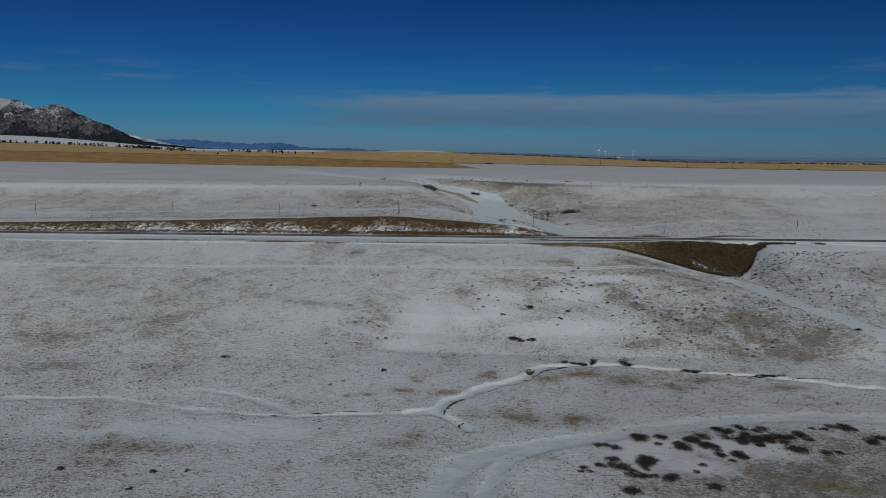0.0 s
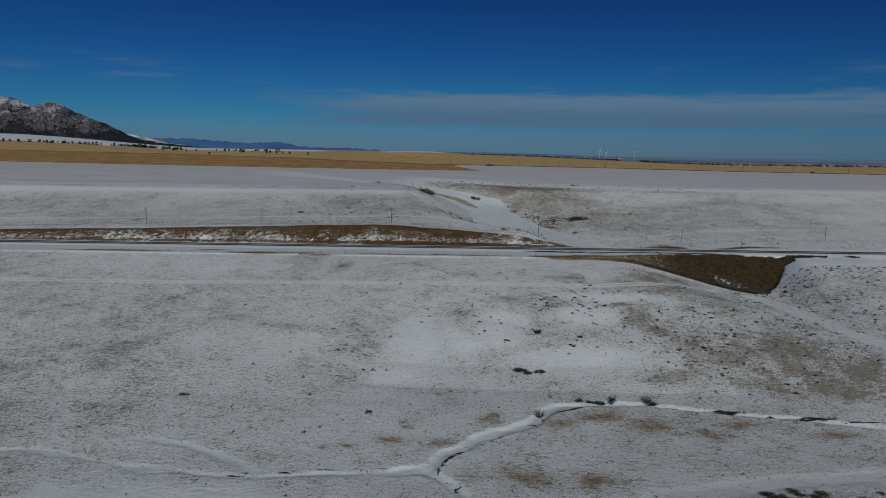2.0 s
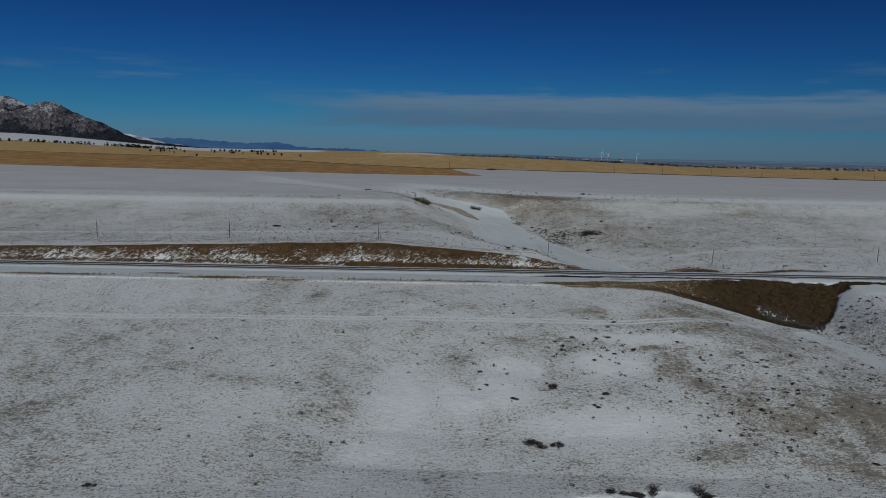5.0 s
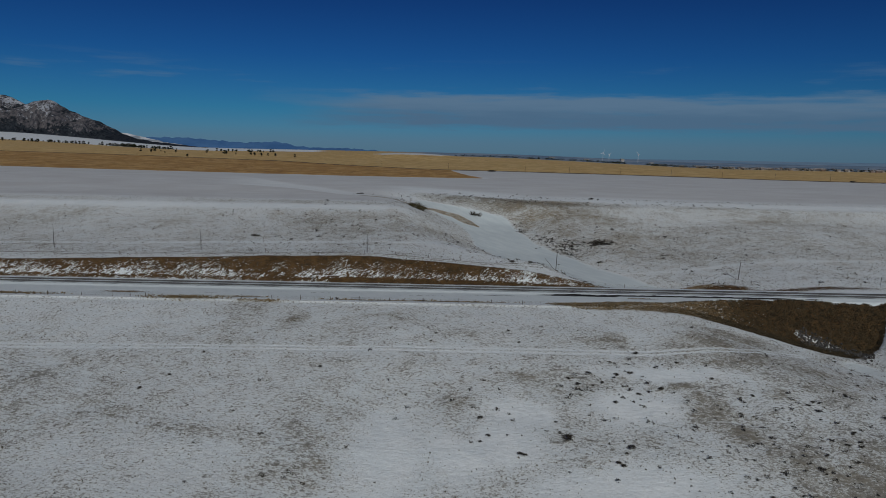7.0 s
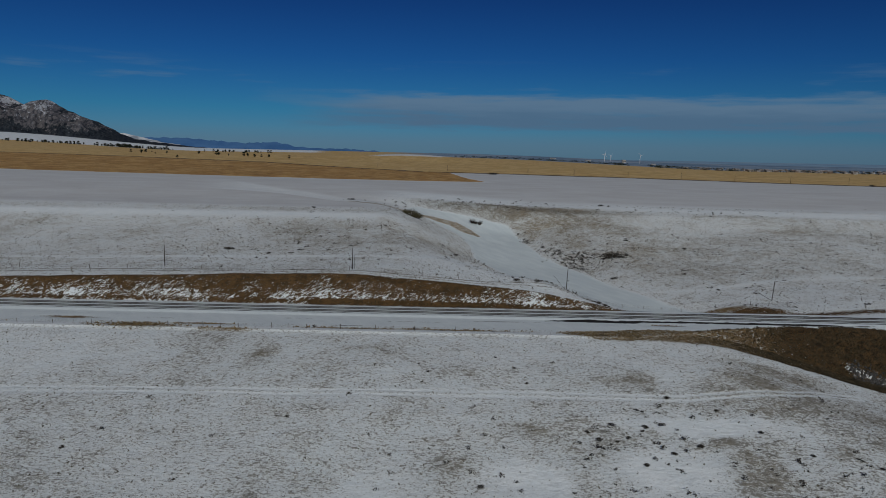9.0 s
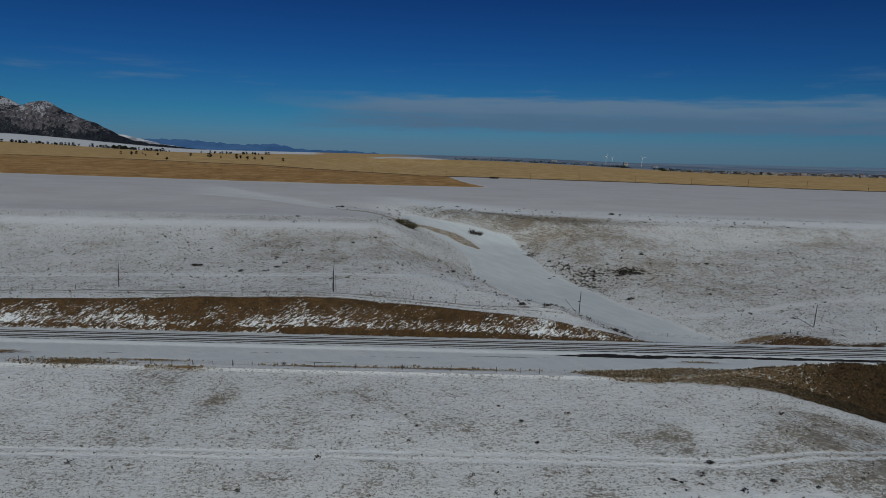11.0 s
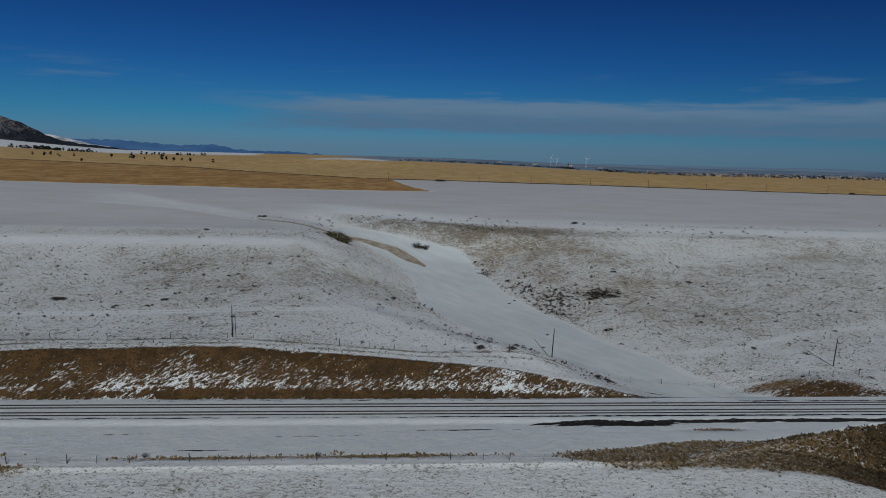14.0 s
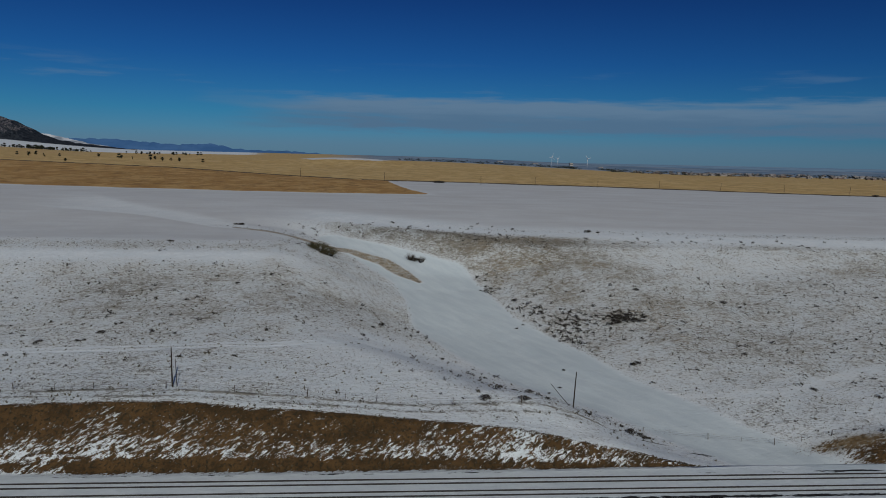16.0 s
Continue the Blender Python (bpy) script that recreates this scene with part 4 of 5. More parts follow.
def plant(kind, x, y, size=1.0, turn=0.0, label=""):
    m = pose(x, y, at(x, y) - 0.05, 0, 0, turn)
    if kind in PLANTED:
        ob = copy_thing(SHRUBS[kind], m)
    else:
        ob = SHRUBS[kind]
        ob.matrix_basis = m
        PLANTED.add(kind)
    ob.scale = (size, size * 0.9, size * 0.95)
    return tagged(ob, label)


for kind, x, y, s in [("big", 25.0, 232.6, 0.95), ("mid", 27.6, 231.3, 1.1), ("mid", 26.6, 232.8, 1.0), ("mid", 31.5, 232.1, 1.2), ("low", 30.2, 232.0, 1.2), ("big", 39.8, 214.6, 0.7), ("mid", 42.5, 214.4, 0.9), ("mid", 48.8, 215, 1), ("bare", 49.5, 216, 0.9), ("bare", 58.9, 215.5, 1.2),
                      ("big", 60.2, 214.8, 0.7), ("mid", 77, 209.8, 1.2), ("mid", 80, 209.5, 1), ("bare", 27.4, 204.8, 1.15), ("mid", -67.4, 208.6, 0.8), ("low", -65.9, 208.8, 0.8), ("mid", 90, 208, 0.8), ("mid", 103, 206.8, 0.9),
                      ("mid", 147.9, 238.5, 1.0), ("low", -80.8, 138.9, 1.4), ("low", -60.6, 137.9, 1.2), ("low", -53.7, 138.7, 1), ("low", -62.2, 130.7, 1.1), ("mid", 33.5, 255.8, 1.2), ("bare", 34, 256.4, 0.7), ("mid", 14.5, 263.1, 0.65),
                      ("low", 22.4, 250.1, 1.1), ("low", 23.4, 249.8, 0.9), ("low", 43.2, 247.9, 1), ("low", 44.1, 247, 1.1), ("mid", 83.3, 434, 1.3), ("mid", 80.5, 435, 1.4), ("mid", 77.5, 434, 1.2), ("mid", 79, 437, 1.3), ("mid", 82, 437.5, 1.1),
                      ("mid", 86, 436, 0.9), ("mid", 75.8, 433.5, 0.9), ("big", -74.5, 399, 0.8), ("big", -73, 399.5, 0.6), ("green", -9.2, 486.8, 1.6), ("green", -6, 484.2, 1.4), ("green", -12, 488, 1.1), ("green", -7.6, 482.6, 1.0), ("big", 23.2, 494, 1.1), ("bare", 21.5, 495, 1.3), ("bare", 25.5, 493, 1.2),
                      ("mid", -43.7, 524, 1.1), ("mid", -46, 524.6, 0.8), ("mid", 31.7, 369.6, 1.0), ("mid", 38.8, 370, 0.9), ("mid", 60.4, 372.5, 1.1), ("low", 62.3, 371.4, 1.2), ("low", 73.9, 409.3, 1.4), ("mid", 92.4, 517, 1.2), ("low", 96, 515.6, 1.2),
                      ("low", 60.6, 276.2, 1.1), ("low", 54.2, 273.6, 1.0), ("low", 47.8, 270, 1.1), ("low", 50.5, 282, 1.2), ("big", 52.2, 789, 1.6), ("big", 55, 790, 1.4), ("big", 50, 790.5, 1.2), ("big", 384, 752, 1.4), ("bare", -28.9, 328.6, 0.45), ("bare", -0.8, 328.4, 0.4)]:
    plant(kind, x, y, s, turn=(x * 37 + y * 11) % 360)

# single dark shrubs: on the near hill, the hill's east slope, beyond the railway
HILL_SHRUBS = [(1.1, 306.6), (2.1, 297.8), (3.5, 302.8), (27, 298.2), (24.7, 305.2), (20.5, 311), (47.6, 288.6), (50.3, 288.4), (43.5, 282.7), (37.7, 280), (58.7, 293.5), (68.4, 288.6), (60.4, 276.3), (54.4, 282.9), (49.8, 280.8), (43.7, 277.2), (39.9, 277.7), (-26.3, 282.6), (-67.6, 269.3), (15.8, 256.4), (14, 254.1), (32.1, 262.1), (47.3, 252.9), (45.7, 251), (51.6, 287.7), (55.3, 287.4), (46.2, 278.4), (42.2, 276.4), (-48.1, 189.3), (-17.1, 202)]
EAST_SHRUBS = [(92.2, 272.7), (94.7, 270.4), (96.7, 271.7), (96, 268.1), (75.2, 281.1), (82.6, 274), (95, 264.8), (100.6, 260.1), (99.7, 256.3), (95.9, 255.1), (86, 246.8), (95, 249.3), (82.6, 231.1), (72.2, 238.8), (113.2, 236.5), (114.7, 232.7), (103.9, 227.8), (104.3, 223.4), (113.2, 229), (145, 314.5), (147.7, 319.8), (142.2, 311), (151.4, 293.9), (154.1, 293.7), (156.5, 325), (151.4, 327.3), (152.8, 327.9)]
NORTH_SHRUBS = [(-50.1, 393.3), (-48.9, 393.8), (-45.2, 404.4), (-62.4, 396.7), (-47, 398), (-57.4, 393.3), (41.5, 378), (52.9, 398), (75.3, 409.8), (108.3, 390.7), (-56.6, 477.9), (91, 516.3), (62.9, 521), (53, 458.5), (46.9, 465.3), (43.7, 469.5), (169.2, 493.2), (136.3, 417.3), (7.1, 423.6), (12.1, 425.3), (10, 420.3), (35.4, 398), (33.3, 390), (37.6, 389), (39.4, 382), (44.5, 388), (56.2, 408), (49.4, 394)]
SLOPE_SHRUBS = [(50.2, 437.8), (52.2, 440.1), (59.5, 451.3), (-26.6, 435.7), (-36.1, 422), (-60.4, 423.7), (-14.9, 437.2), (-9.7, 432.5), (34.9, 384), (183.9, 512), (81.2, 451.7), (90.7, 456.1), (114.6, 446.9), (135.8, 450), (59.7, 376), (61, 374.4), (62.3, 373), (63.6, 371.8)]
rng = random.Random(12)
for x, y in HILL_SHRUBS + EAST_SHRUBS + NORTH_SHRUBS + SLOPE_SHRUBS:
    plant(rng.choice(("low", "low", "mid")), x, y, rng.uniform(0.5, 0.95), rng.uniform(0, 360))

rng = random.Random(11)
# a thicket of dark scrub on drifted snow beside the farm track
MATS_EAST = [(74.2, 166.1, 5.6, 2.5), (74.5, 160, 6.5, 4.2), (79.4, 158.8, 2.7, 2.2), (66.9, 151.7, 5.6, 3), (63.2, 155.7, 3.3, 3.3), (84, 161.4, 4.6, 2.5), (89.6, 162.7, 2.8, 3), (97.2, 169.5, 3.9, 1.2), (103.2, 169.5, 4.4, 2), (110.7, 165.1, 2.2, 1.8), (105.7, 161.5, 3.1, 1.4), (91.8, 155.2, 3.3, 1), (84.4, 155.1, 3.2, 1.5), (63.9, 161.2, 1.8, 1.8), (79.1, 167, 3.6, 1)]
MATS_WEST = [(47.8, 159.8, 3, 2), (58.3, 161, 5, 3), (55, 155.3, 4.1, 2.3), (45.6, 145.9, 4.6, 3.4), (41.5, 140.3, 3.8, 2), (48.1, 139.7, 2.5, 2.1), (55.7, 142.3, 1.9, 1.3), (59.2, 145, 2, 1.2), (40.1, 154, 3.4, 2), (37.2, 147.8, 2.6, 1.8), (38.7, 134.1, 2.4, 2.2), (31.3, 143.8, 1.9, 1.2), (32.1, 141.9, 3.1, 1.3), (57.9, 135.4, 1.8, 0.8), (38, 143.2, 3.8, 1.9)]
for px, py, rx, ry in MATS_EAST + MATS_WEST:
    for _ in range(max(1, round(rx * ry * 0.5))):
        a, r = rng.uniform(0, 2 * math.pi), math.sqrt(rng.random())
        bush = plant(rng.choice(("mid", "big", "big")), px + rx * r * math.cos(a), py + ry * r * math.sin(a), rng.uniform(0.7, 1.35) * (1.15 - 0.4 * r), rng.uniform(0, 360))
        bush.scale.z *= 0.6
# scattered scrub on the slopes: middle, spread, number
scrub = bmesh.new()
for cx, cy, sx, sy, n in [(58, 266, 14, 10, 45), (88, 248, 14, 9, 45), (152, 302, 17, 15, 120), (168, 275, 16, 16, 80), (160, 322, 12, 8, 110), (185, 325, 15, 7, 60), (66, 439, 4.0, 4.5, 110), (57, 452, 2.5, 5, 50), (80, 437.5, 3.4, 2.4, 80), (45, 470, 2.5, 6, 40), (62, 428, 3, 4, 40), (25, 428, 5, 5, 24), (40, 376, 9, 5, 16), (32, 400, 8, 6, 16), (110, 430, 25, 25, 18), (-40, 400, 40, 14, 18),
                          (5, 522, 22, 6, 60), (-60, 420, 70, 25, 110), (120, 440, 42, 34, 130), (85, 262, 26, 16, 110), (120, 262, 18, 14, 70), (20, 250, 60, 40, 70), (45, 504, 14, 5, 50), (120, 500, 40, 4, 40), (-90, 446, 50, 4, 20), (12, 275, 22, 9, 20), (-60, 225, 40, 25, 14), (110, 365, 14, 5, 10)]:
    for _ in range(n):
        x, y = rng.gauss(cx, sx), rng.gauss(cy, sy)
        if 324 < y < 363 or at(x, y, "ice") > 0.5:
            continue
        r = rng.uniform(0.3, 0.85)
        leafy(scrub, (x, y, at(x, y)), (r * 0.42, r * 0.42, r * 0.35), 22, r * 0.6, rng)
tagged(new("scattered_scrub", mesh_of(scrub, "scattered_scrub", MAT["leaf"])), "small dark sage clumps dotted over the snowy slopes", "scrub", kind="stuff")


def build_tufts(name, n, box_, seed, size, material, label, keep):
    """Countless small tufts of blades over a stretch of the land."""
    g = np.random.default_rng(seed)
    x, y = g.uniform(box_[0], box_[1], n), g.uniform(box_[2], box_[3], n)
    z, grass, tan, earth, gold, stub, far, ice, dark = land(x, y)
    ok = keep(x, y, grass, tan, earth, g.random(n))
    x, y, z = x[ok], y[ok], z[ok]
    m, blades = len(x), 5
    s = size * (0.4 + 1.4 * g.random(m) ** 6)
    verts = np.zeros((m, blades, 3, 3))
    for k in range(blades):
        a = g.uniform(0, 2 * np.pi, m)
        c, d = np.cos(a), np.sin(a)
        w, r = s * 0.3, s * g.uniform(0.2, 0.8, m)
        ox, oy = s * g.uniform(-0.35, 0.35, m), s * g.uniform(-0.35, 0.35, m)
        verts[:, k, 0] = np.stack([x + ox - d * w, y + oy + c * w, z - 0.03], 1)
        verts[:, k, 1] = np.stack([x + ox + d * w, y + oy - c * w, z - 0.03], 1)
        verts[:, k, 2] = np.stack([x + ox + c * r, y + oy + d * r, z + s * g.uniform(0.5, 1.0, m)], 1)
    v = verts.reshape(-1, 3)
    me = bpy.data.meshes.new(name)
    me.vertices.add(len(v))
    me.vertices.foreach_set("co", v.astype(np.float32).ravel())
    me.loops.add(len(v))
    me.loops.foreach_set("vertex_index", np.arange(len(v), dtype=np.int32))
    me.polygons.add(len(v) // 3)
    me.polygons.foreach_set("loop_start", np.arange(0, len(v), 3, dtype=np.int32))
    me.update(calc_edges=True)
    me.materials.append(material)
    ob = new(name, me)
    return tagged(ob, label, "grass", kind="stuff")


def patchy(x, y):
    return np.clip(0.5 + 0.3 * grain(x, y, 5, 51, 3), 0, 1)


build_tufts("grass_tufts", 190000, (-200, 200, 105, 322), 5, 0.24, MAT["tuft"], "short dark grass tufts sticking through thin snow", lambda x, y, g, t, e, r: (np.abs(x) < 60 + y * 0.5) & (r < g * (0.25 + 0.7 * patchy(x, y))))
build_tufts("slope_grass", 330000, (-200, 215, 362, 522), 6, 0.27, MAT["tuft"], "short dark grass tufts on the snowy far bank", lambda x, y, g, t, e, r: r < (g - 0.18) * (0.2 + 1.1 * patchy(y, x)))
build_tufts("dead_weeds", 200000, (70, 215, 310, 342), 7, 0.3, MAT["russet"], "russet dead weeds on the embankment", lambda x, y, g, t, e, r: (e > 0.3) & (r < np.clip(e, 0, 0.9)) & (x > 75 + 40 * r))
build_tufts("straw_weeds", 120000, (34, 125, 319, 341), 17, 0.25, MAT["straw"], "tall straw-coloured weeds along the embankment's rim", lambda x, y, g, t, e, r: (e > 0.25) & (r < e * 0.75) & (x < 70 + 60 * r))
build_tufts("bank_grass", 150000, (-240, 80, 354.4, 364), 8, 0.2, MAT["russet"], "brown dead grass on the cutting's bank", lambda x, y, g, t, e, r: (e > 0.45) & (r < np.where(x > 8, 0.3, 0.14)))
build_tufts("verge_grass", 40000, (-200, 62, 322, 330), 9, 0.34, MAT["straw"], "tall straw-coloured grass along the verge", lambda x, y, g, t, e, r: (e > 0.1) & (r < e * 1.3))


# ---- riprap below the culvert ----
def build_riprap():
    g = random.Random(21)
    me = []
    for k in range(4):
        bm = bmesh.new()
        bmesh.ops.create_icosphere(bm, subdivisions=1, radius=0.5)
        for v in bm.verts:
            v.co *= g.uniform(0.7, 1.15)
        me.append(mesh_of(bm, "stone", MAT["stone"]))
    heap = tagged(new("riprap"), "heap of grey broken stones at the foot of the embankment", "stones")
    heap.location = (135, 317, at(135, 317))
    base = Vector(heap.location)
    for _ in range(290):
        u, v = g.random(), g.gauss(0, 1.7)
        x, y = lerp(u, [0, 0.5, 1], [122, 131, 139.5]) + 0.55 * v, lerp(u, [0, 0.5, 1], [328.5, 323.5, 316.5]) + 0.83 * v
        ob = new("stone", g.choice(me))
        ob.parent = heap
        s = g.uniform(0.6, 1.5)
        ob.matrix_basis = pose(*(Vector((x, y, at(x, y))) - base), g.uniform(0, 90), g.uniform(0, 90), g.uniform(0, 360)) @ Matrix.Diagonal((s, s * 0.8, s * 0.65, 1))


build_riprap()


# ---- distance ----
def build_mountain():
    rx = [-4800, -3900, -3300, -3050, -2909, -2836, -2747, -2689, -2596, -2541, -2470, -2361, -2251, -2124, -2032, -1921, -1800, -1650, -1500]
    rz = [420, 480, 400, 352, 340, 323, 276, 299, 311, 293, 247, 205, 167, 103, 70, 54, 42, 28, 12]
    nx, ny = 420, 90
    verts = []
    for j in range(ny):
        v = j / (ny - 1)
        for i in range(nx):
            x = -4800 + 3300 * i / (nx - 1)
            top = float(np.interp(x, rx, rz)) + 7 * noise.noise(Vector((x * 0.02, 0, 3)))
            if v < 0.8:
                u = v / 0.8
                y = 4080 + 670 * u
                base = 20.0
                rough = noise.ridged_multi_fractal(Vector((x * 0.0055, y * 0.004, 1)), 0.75, 2.2, 7, 1.0, 2.0) - 1.1
                z = base + (top - base) * u ** 1.35 + rough * 75 * math.sin(math.pi * u) ** 0.8 * min(1, (top - base) / 160)
                z = min(z, base + (top - base) * (0.25 + 0.75 * u) if u > 0.75 else z)
            else:
                u = (v - 0.8) / 0.2
                y, z = 4750 + 200 * u, top - (top + 20) * u * u
            verts.append((x, y, z))
    faces = [(j * nx + i, j * nx + i + 1, (j + 1) * nx + i + 1, (j + 1) * nx + i) for j in range(ny - 1) for i in range(nx - 1)]
    ob = soup("mountain", verts, faces, MAT["mountain"], True)
    return tagged(ob, "rocky mountain with dark forest and streaks of snow", "mountain", kind="structure")


def build_ridge(name, xs, zs, y, foot, material, label, rough, seed):
    """A far ridge with a front slope."""
    n = 240
    verts = []
    for j in range(5):
        u = j / 4
        for i in range(n):
            x = xs[0] + (xs[-1] - xs[0]) * i / (n - 1)
            top = float(np.interp(x, xs, zs)) + rough * noise.fractal(Vector((x * 0.02, seed, 0)), 1.0, 2.0, 4)
            verts.append((x, y - 120 * (1 - u) + 40 * noise.noise(Vector((x * 0.01, u * 3, seed))) * (1 - u) * u, foot + (top - foot) * u))
    faces = [(j * n + i, j * n + i + 1, (j + 1) * n + i + 1, (j + 1) * n + i) for j in range(4) for i in range(n - 1)]
    return tagged(soup(name, verts, faces, material, True), label, "hills", kind="structure")


def build_road(line, half, label):
    """A gravel road laid on the land."""
    step, rows = 6.0, []
    for (ax, ay), (bx, by) in zip(line, line[1:]):
        far_ = math.hypot(bx - ax, by - ay)
        nx, ny = -(by - ay) / far_, (bx - ax) / far_
        for k in range(max(1, int(far_ / step))):
            u = k / max(1, int(far_ / step))
            x, y = ax + (bx - ax) * u, ay + (by - ay) * u
            rows.append([(x + nx * q * half, y + ny * q * half, at(x + nx * q * half, y + ny * q * half) + 0.3 - 0.22 * abs(q)) for q in (-1.3, -0.8, 0, 0.8, 1.3)])
    verts = [v for row in rows for v in row]
    faces = [(5 * i + j, 5 * i + j + 1, 5 * i + j + 6, 5 * i + j + 5) for i in range(len(rows) - 1) for j in range(4)]
    return tagged(soup("road", verts, faces, MAT["gravel"], True), label, "road", kind="structure")


build_mountain()
build_road(PLAINS_ROAD[1:7], 3.4, "dark dirt road across golden winter prairie")
build_road(PLAINS_ROAD[6:], 3.2, "dark dirt road along the edge of the snow")
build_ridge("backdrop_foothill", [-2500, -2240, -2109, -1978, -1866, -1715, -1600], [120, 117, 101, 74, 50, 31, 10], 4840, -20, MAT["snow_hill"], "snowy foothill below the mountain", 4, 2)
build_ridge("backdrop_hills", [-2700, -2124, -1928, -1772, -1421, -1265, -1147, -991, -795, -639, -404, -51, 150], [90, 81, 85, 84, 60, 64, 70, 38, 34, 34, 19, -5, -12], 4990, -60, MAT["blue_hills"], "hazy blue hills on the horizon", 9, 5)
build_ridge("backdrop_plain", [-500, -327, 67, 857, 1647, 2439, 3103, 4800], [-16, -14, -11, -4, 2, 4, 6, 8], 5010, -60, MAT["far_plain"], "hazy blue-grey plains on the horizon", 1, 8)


def build_pine(seed, tall, label):
    rng = random.Random(seed)
    ob = tagged(new("pine_tree"), label, "tree", "pines on the prairie")
    bm, lm = bmesh.new(), bmesh.new()
    rod(bm, (0, 0, -0.5), (0, 0, tall * 0.45), 0.28, 0.2, 6)
    rod(bm, (0, 0, tall * 0.45), (0.1, 0, tall * 0.92), 0.2, 0.05, 6)
    for k in range(16):
        h = rng.uniform(0.14, 0.88)
        a = rng.uniform(0, 2 * math.pi)
        r = tall * 0.34 * (1.08 - h) ** 0.6 * rng.uniform(0.6, 1.0)
        tip = Vector((r * math.cos(a), r * math.sin(a), tall * h + 0.3))
        rod(bm, (0, 0, tall * (h - 0.06)), tip, 0.07, 0.02, 4)
        leafy(lm, tip * 0.8 + Vector((0, 0, tall * h * 0.12)), (tall * 0.1, tall * 0.1, tall * 0.08), 17, tall * 0.18, rng)
    part("trunk", bm, MAT["bark"], ob)
    part("crown", lm, MAT["pine"], ob)
    return ob


pines = [build_pine(31, 7.0, "dark round pine standing on golden prairie"), build_pine(32, 5.6, "small dark pine standing on golden prairie")]
SPOTS = [(-452, 1165), (-426, 1141), (-436, 1180), (-430, 1186), (-442, 1190), (-398, 1121), (-391, 1144), (-349, 1155), (-314, 1127), (-310, 1124), (-293, 1113), (-262, 1098), (-268, 1100), (-247, 1077), (-241, 1089), (-227, 1074), (-197, 1060), (-326, 1012)]
rng = random.Random(77)
GROVES = [rng.uniform(-1550, -420) if k % 5 == 0 else rng.uniform(-1550, -850) for k in range(60)]
for _ in range(270):
    x = min(-400.0, max(-1560.0, rng.gauss(rng.choice(GROVES), 14)))
    SPOTS.append((x, lerp(x, [-1500, -1270, -1070, -770, -400, -240], [2150, 2200, 2350, 2330, 2500, 2600]) + rng.uniform(-50, 60)))
for k, (x, y) in enumerate(SPOTS):
    m = pose(x, y, at(x, y), 0, 0, rng.uniform(0, 360))
    if k < 2:
        ob = pines[k]
        ob.matrix_basis = m
    else:
        ob = copy_thing(pines[k % 2], m)
    s = rng.uniform(0.55, 1.3) * (1.4 if k > 17 else 0.78)
    ob.scale = (s * rng.uniform(0.9, 1.2), s, s * rng.uniform(0.85, 1.05))


def build_turbine(x, y, hub, turn):
    t = tagged(new("wind_turbine"), "white three-bladed wind turbine standing still on the plain", "wind turbine", "wind turbines on the plain")
    t.matrix_basis = pose(x, y, at(x, y), 0, 0, 25)
    bm = bmesh.new()
    rod(bm, (0, 0, -1), (0, 0, hub), hub * 0.026, hub * 0.015, 10)
    part("tower", bm, MAT["steel_white"], t)
    bm = bmesh.new()
    box(bm, -1.2, 1.2, -3, 3.5, hub - 0.6, hub + 1.8)
    part("nacelle", bm, MAT["steel_white"], t)
    for k in range(3):
        a = radians(turn + 120 * k)
        bm = bmesh.new()
        rod(bm, (0, -3.4, hub + 0.6), (hub * 0.52 * math.sin(a), -3.4, hub + 0.6 + hub * 0.52 * math.cos(a)), 1.1, 0.3, 5)
        part("blade", bm, MAT["steel_white"], t)


build_turbine(785, 3520, 37, 20)
build_turbine(960, 3530, 39, 75)
build_turbine(905, 3900, 30, 50)


def build_house(kind, wall):
    h = tagged(new("house"), f"small far {kind} house with a snow-dusted roof", "house", "houses at the edge of the plain")
    bm = bmesh.new()
    box(bm, -6, 6, -4.5, 4.5, -1, 4.6)
    part("wall", bm, wall, h)
    bm = bmesh.new()
    v = [bm.verts.new(p) for p in ((-6.6, -5.2, 4.4), (6.6, -5.2, 4.4), (6.6, 5.2, 4.4), (-6.6, 5.2, 4.4), (-6.6, 0, 7.6), (6.6, 0, 7.6))]
    for f in ((0, 1, 5, 4), (2, 3, 4, 5), (0, 4, 3), (1, 2, 5), (0, 3, 2, 1)):
        bm.faces.new([v[q] for q in f])
    part("roof", bm, MAT["shingle"], h)
    for x in (-3.6, 0, 3.6):
        bm = bmesh.new()
        box(bm, x - 0.8, x + 0.8, -4.56, -4.44, 1.2, 3.0)
        part("window", bm, MAT["glass_dark"], h)
    return h


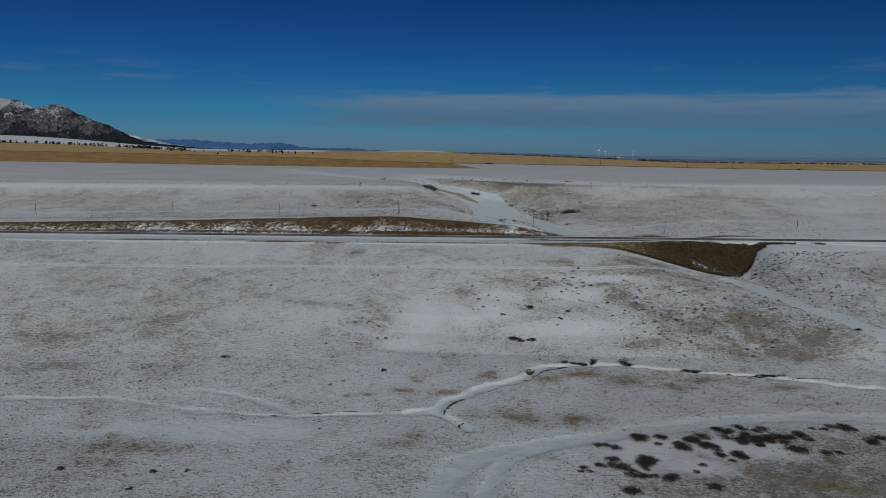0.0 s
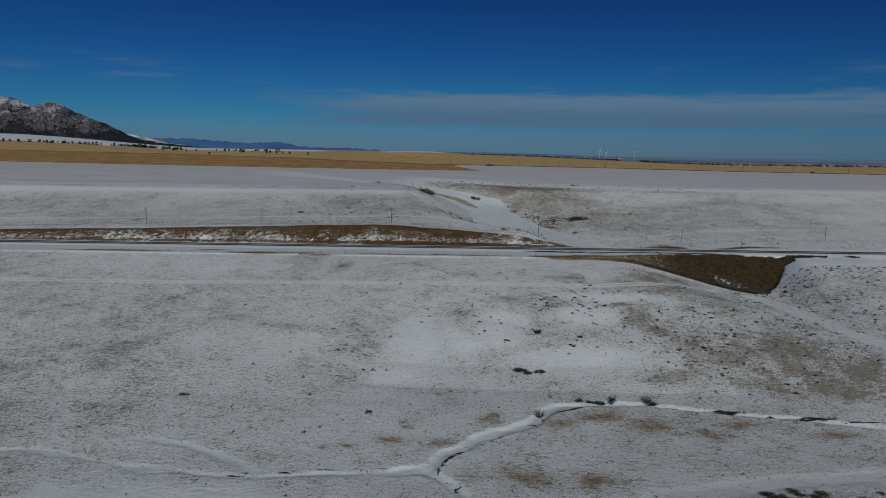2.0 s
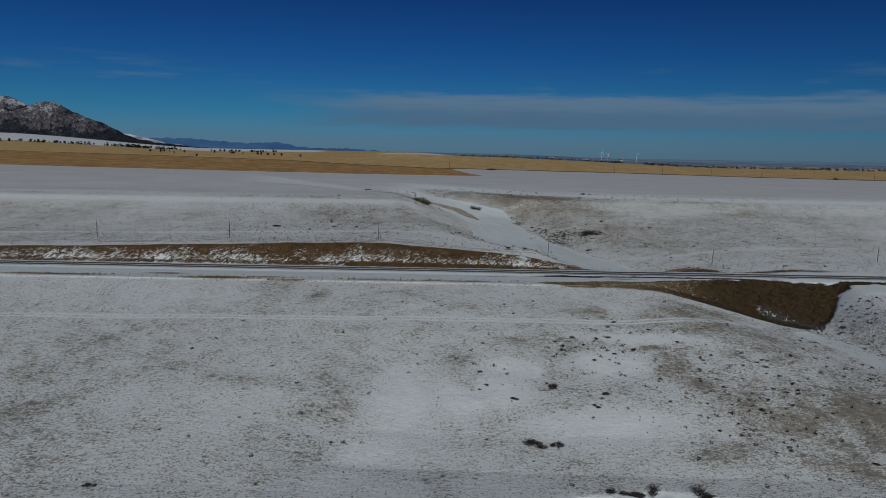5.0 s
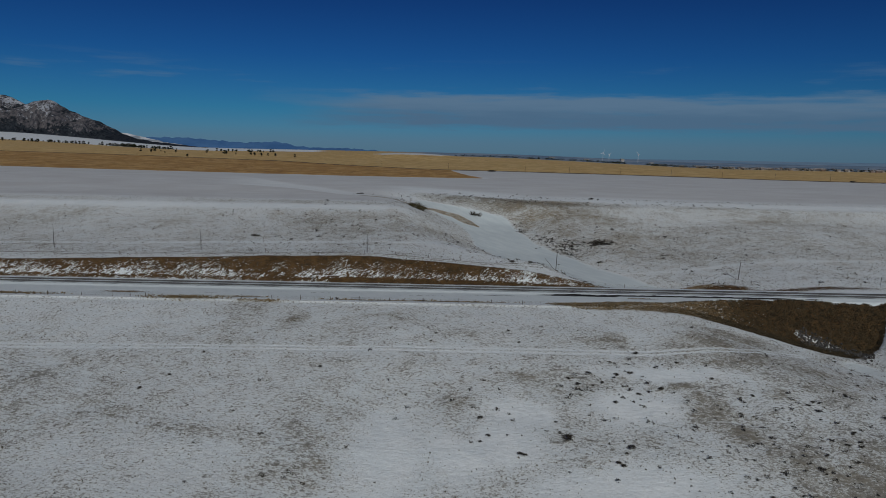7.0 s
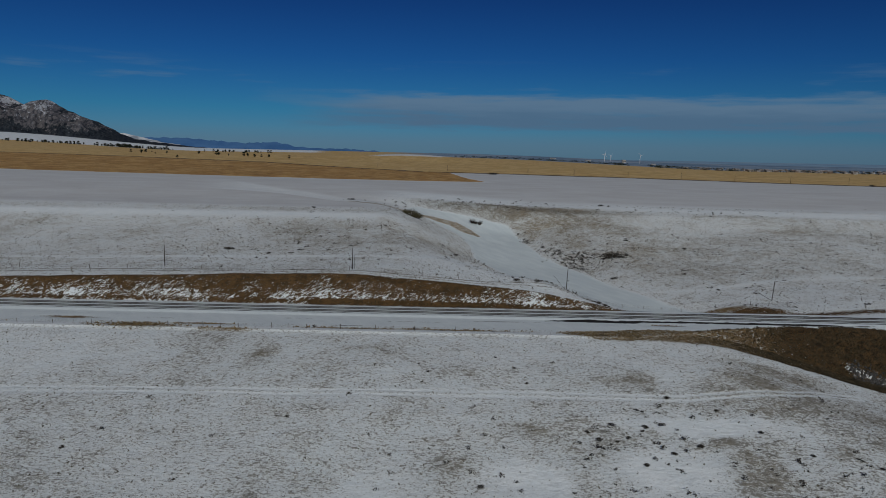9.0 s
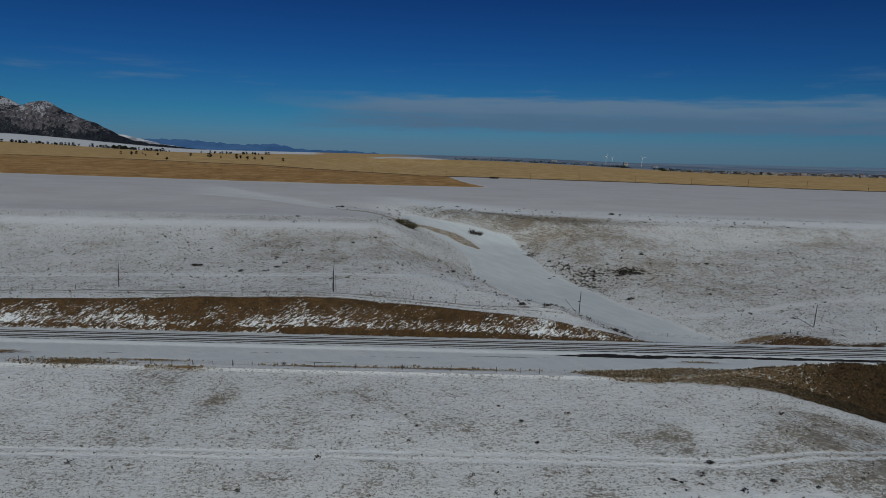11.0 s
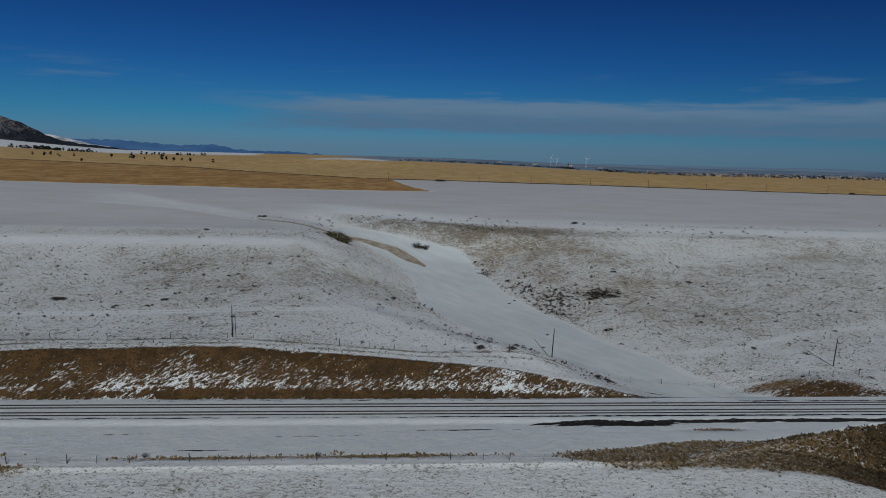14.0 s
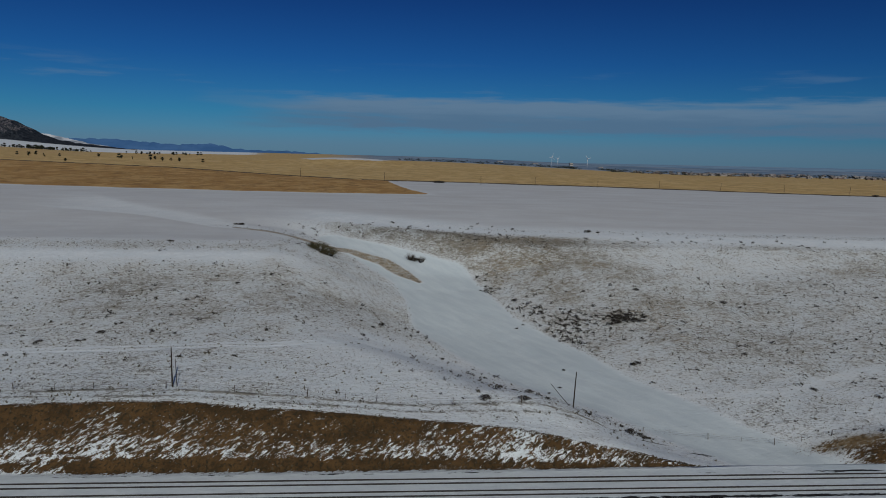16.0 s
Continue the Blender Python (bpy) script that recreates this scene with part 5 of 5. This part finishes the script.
houses = [build_house("pale", MAT["siding"]), build_house("brown", MAT["brickwork"])]
rng = random.Random(99)
for k in range(240):
    y = rng.uniform(1750, 2700)
    x = y * max(rng.uniform(0.26, 0.76), rng.uniform(0.26, 0.76))
    y -= 330 * max(0.0, x / y - 0.48) / 0.28
    m = pose(x, y, at(x, y), 0, 0, rng.choice((0, 90, 20, 160)) + rng.uniform(-8, 8))
    if k < 2:
        ob = houses[k]
        ob.matrix_basis = m
    else:
        ob = copy_thing(houses[k % 2], m)
    s = rng.uniform(0.5, 0.9)
    ob.scale = (s * rng.uniform(0.9, 1.6), s, s * rng.uniform(0.8, 1.1))


def build_hall(x, y, long, wide, tall):
    h = tagged(new("industrial_building"), "long pale flat-roofed building far out on the plain", "building", "buildings by the wind turbines")
    h.matrix_basis = pose(x, y, at(x, y), 0, 0, 8)
    bm = bmesh.new()
    box(bm, -long / 2, long / 2, -wide / 2, wide / 2, -1, tall)
    part("wall", bm, MAT["siding"], h)
    bm = bmesh.new()
    box(bm, -long / 2 - 0.5, long / 2 + 0.5, -wide / 2 - 0.5, wide / 2 + 0.5, tall, tall + 0.7)
    part("roof", bm, MAT["shingle"], h)
    bm = bmesh.new()
    box(bm, -long * 0.4, long * 0.4, -wide / 2 - 0.15, -wide / 2, tall * 0.45, tall * 0.7)
    part("window", bm, MAT["glass_dark"], h)


for x, y, l, w, t in [(700, 3500, 26, 14, 4), (905, 3620, 18, 12, 14), (540, 3560, 30, 14, 4), (1010, 3480, 22, 12, 4)]:
    build_hall(x, y, l, w, t)


def build_far_woods():
    g = random.Random(5)
    bm = bmesh.new()
    for _ in range(1000):
        y = g.uniform(1650, 2800)
        x = y * (g.uniform(0.26, 0.76) if g.random() < 0.75 else g.uniform(0.02, 0.3))
        if x < y * 0.28:
            y *= 1.12
        z = at(x, y)
        r = g.uniform(1.6, 4.2)
        leafy(bm, (x, y, z + r * 0.3), (r * 0.8, r * 0.5, r * 0.5), 14, r * 0.8, g)
    ob = new("far_woods", mesh_of(bm, "far_woods", MAT["pine"]))
    tagged(ob, "dark trees among the far houses", "trees", kind="stuff")


build_far_woods()
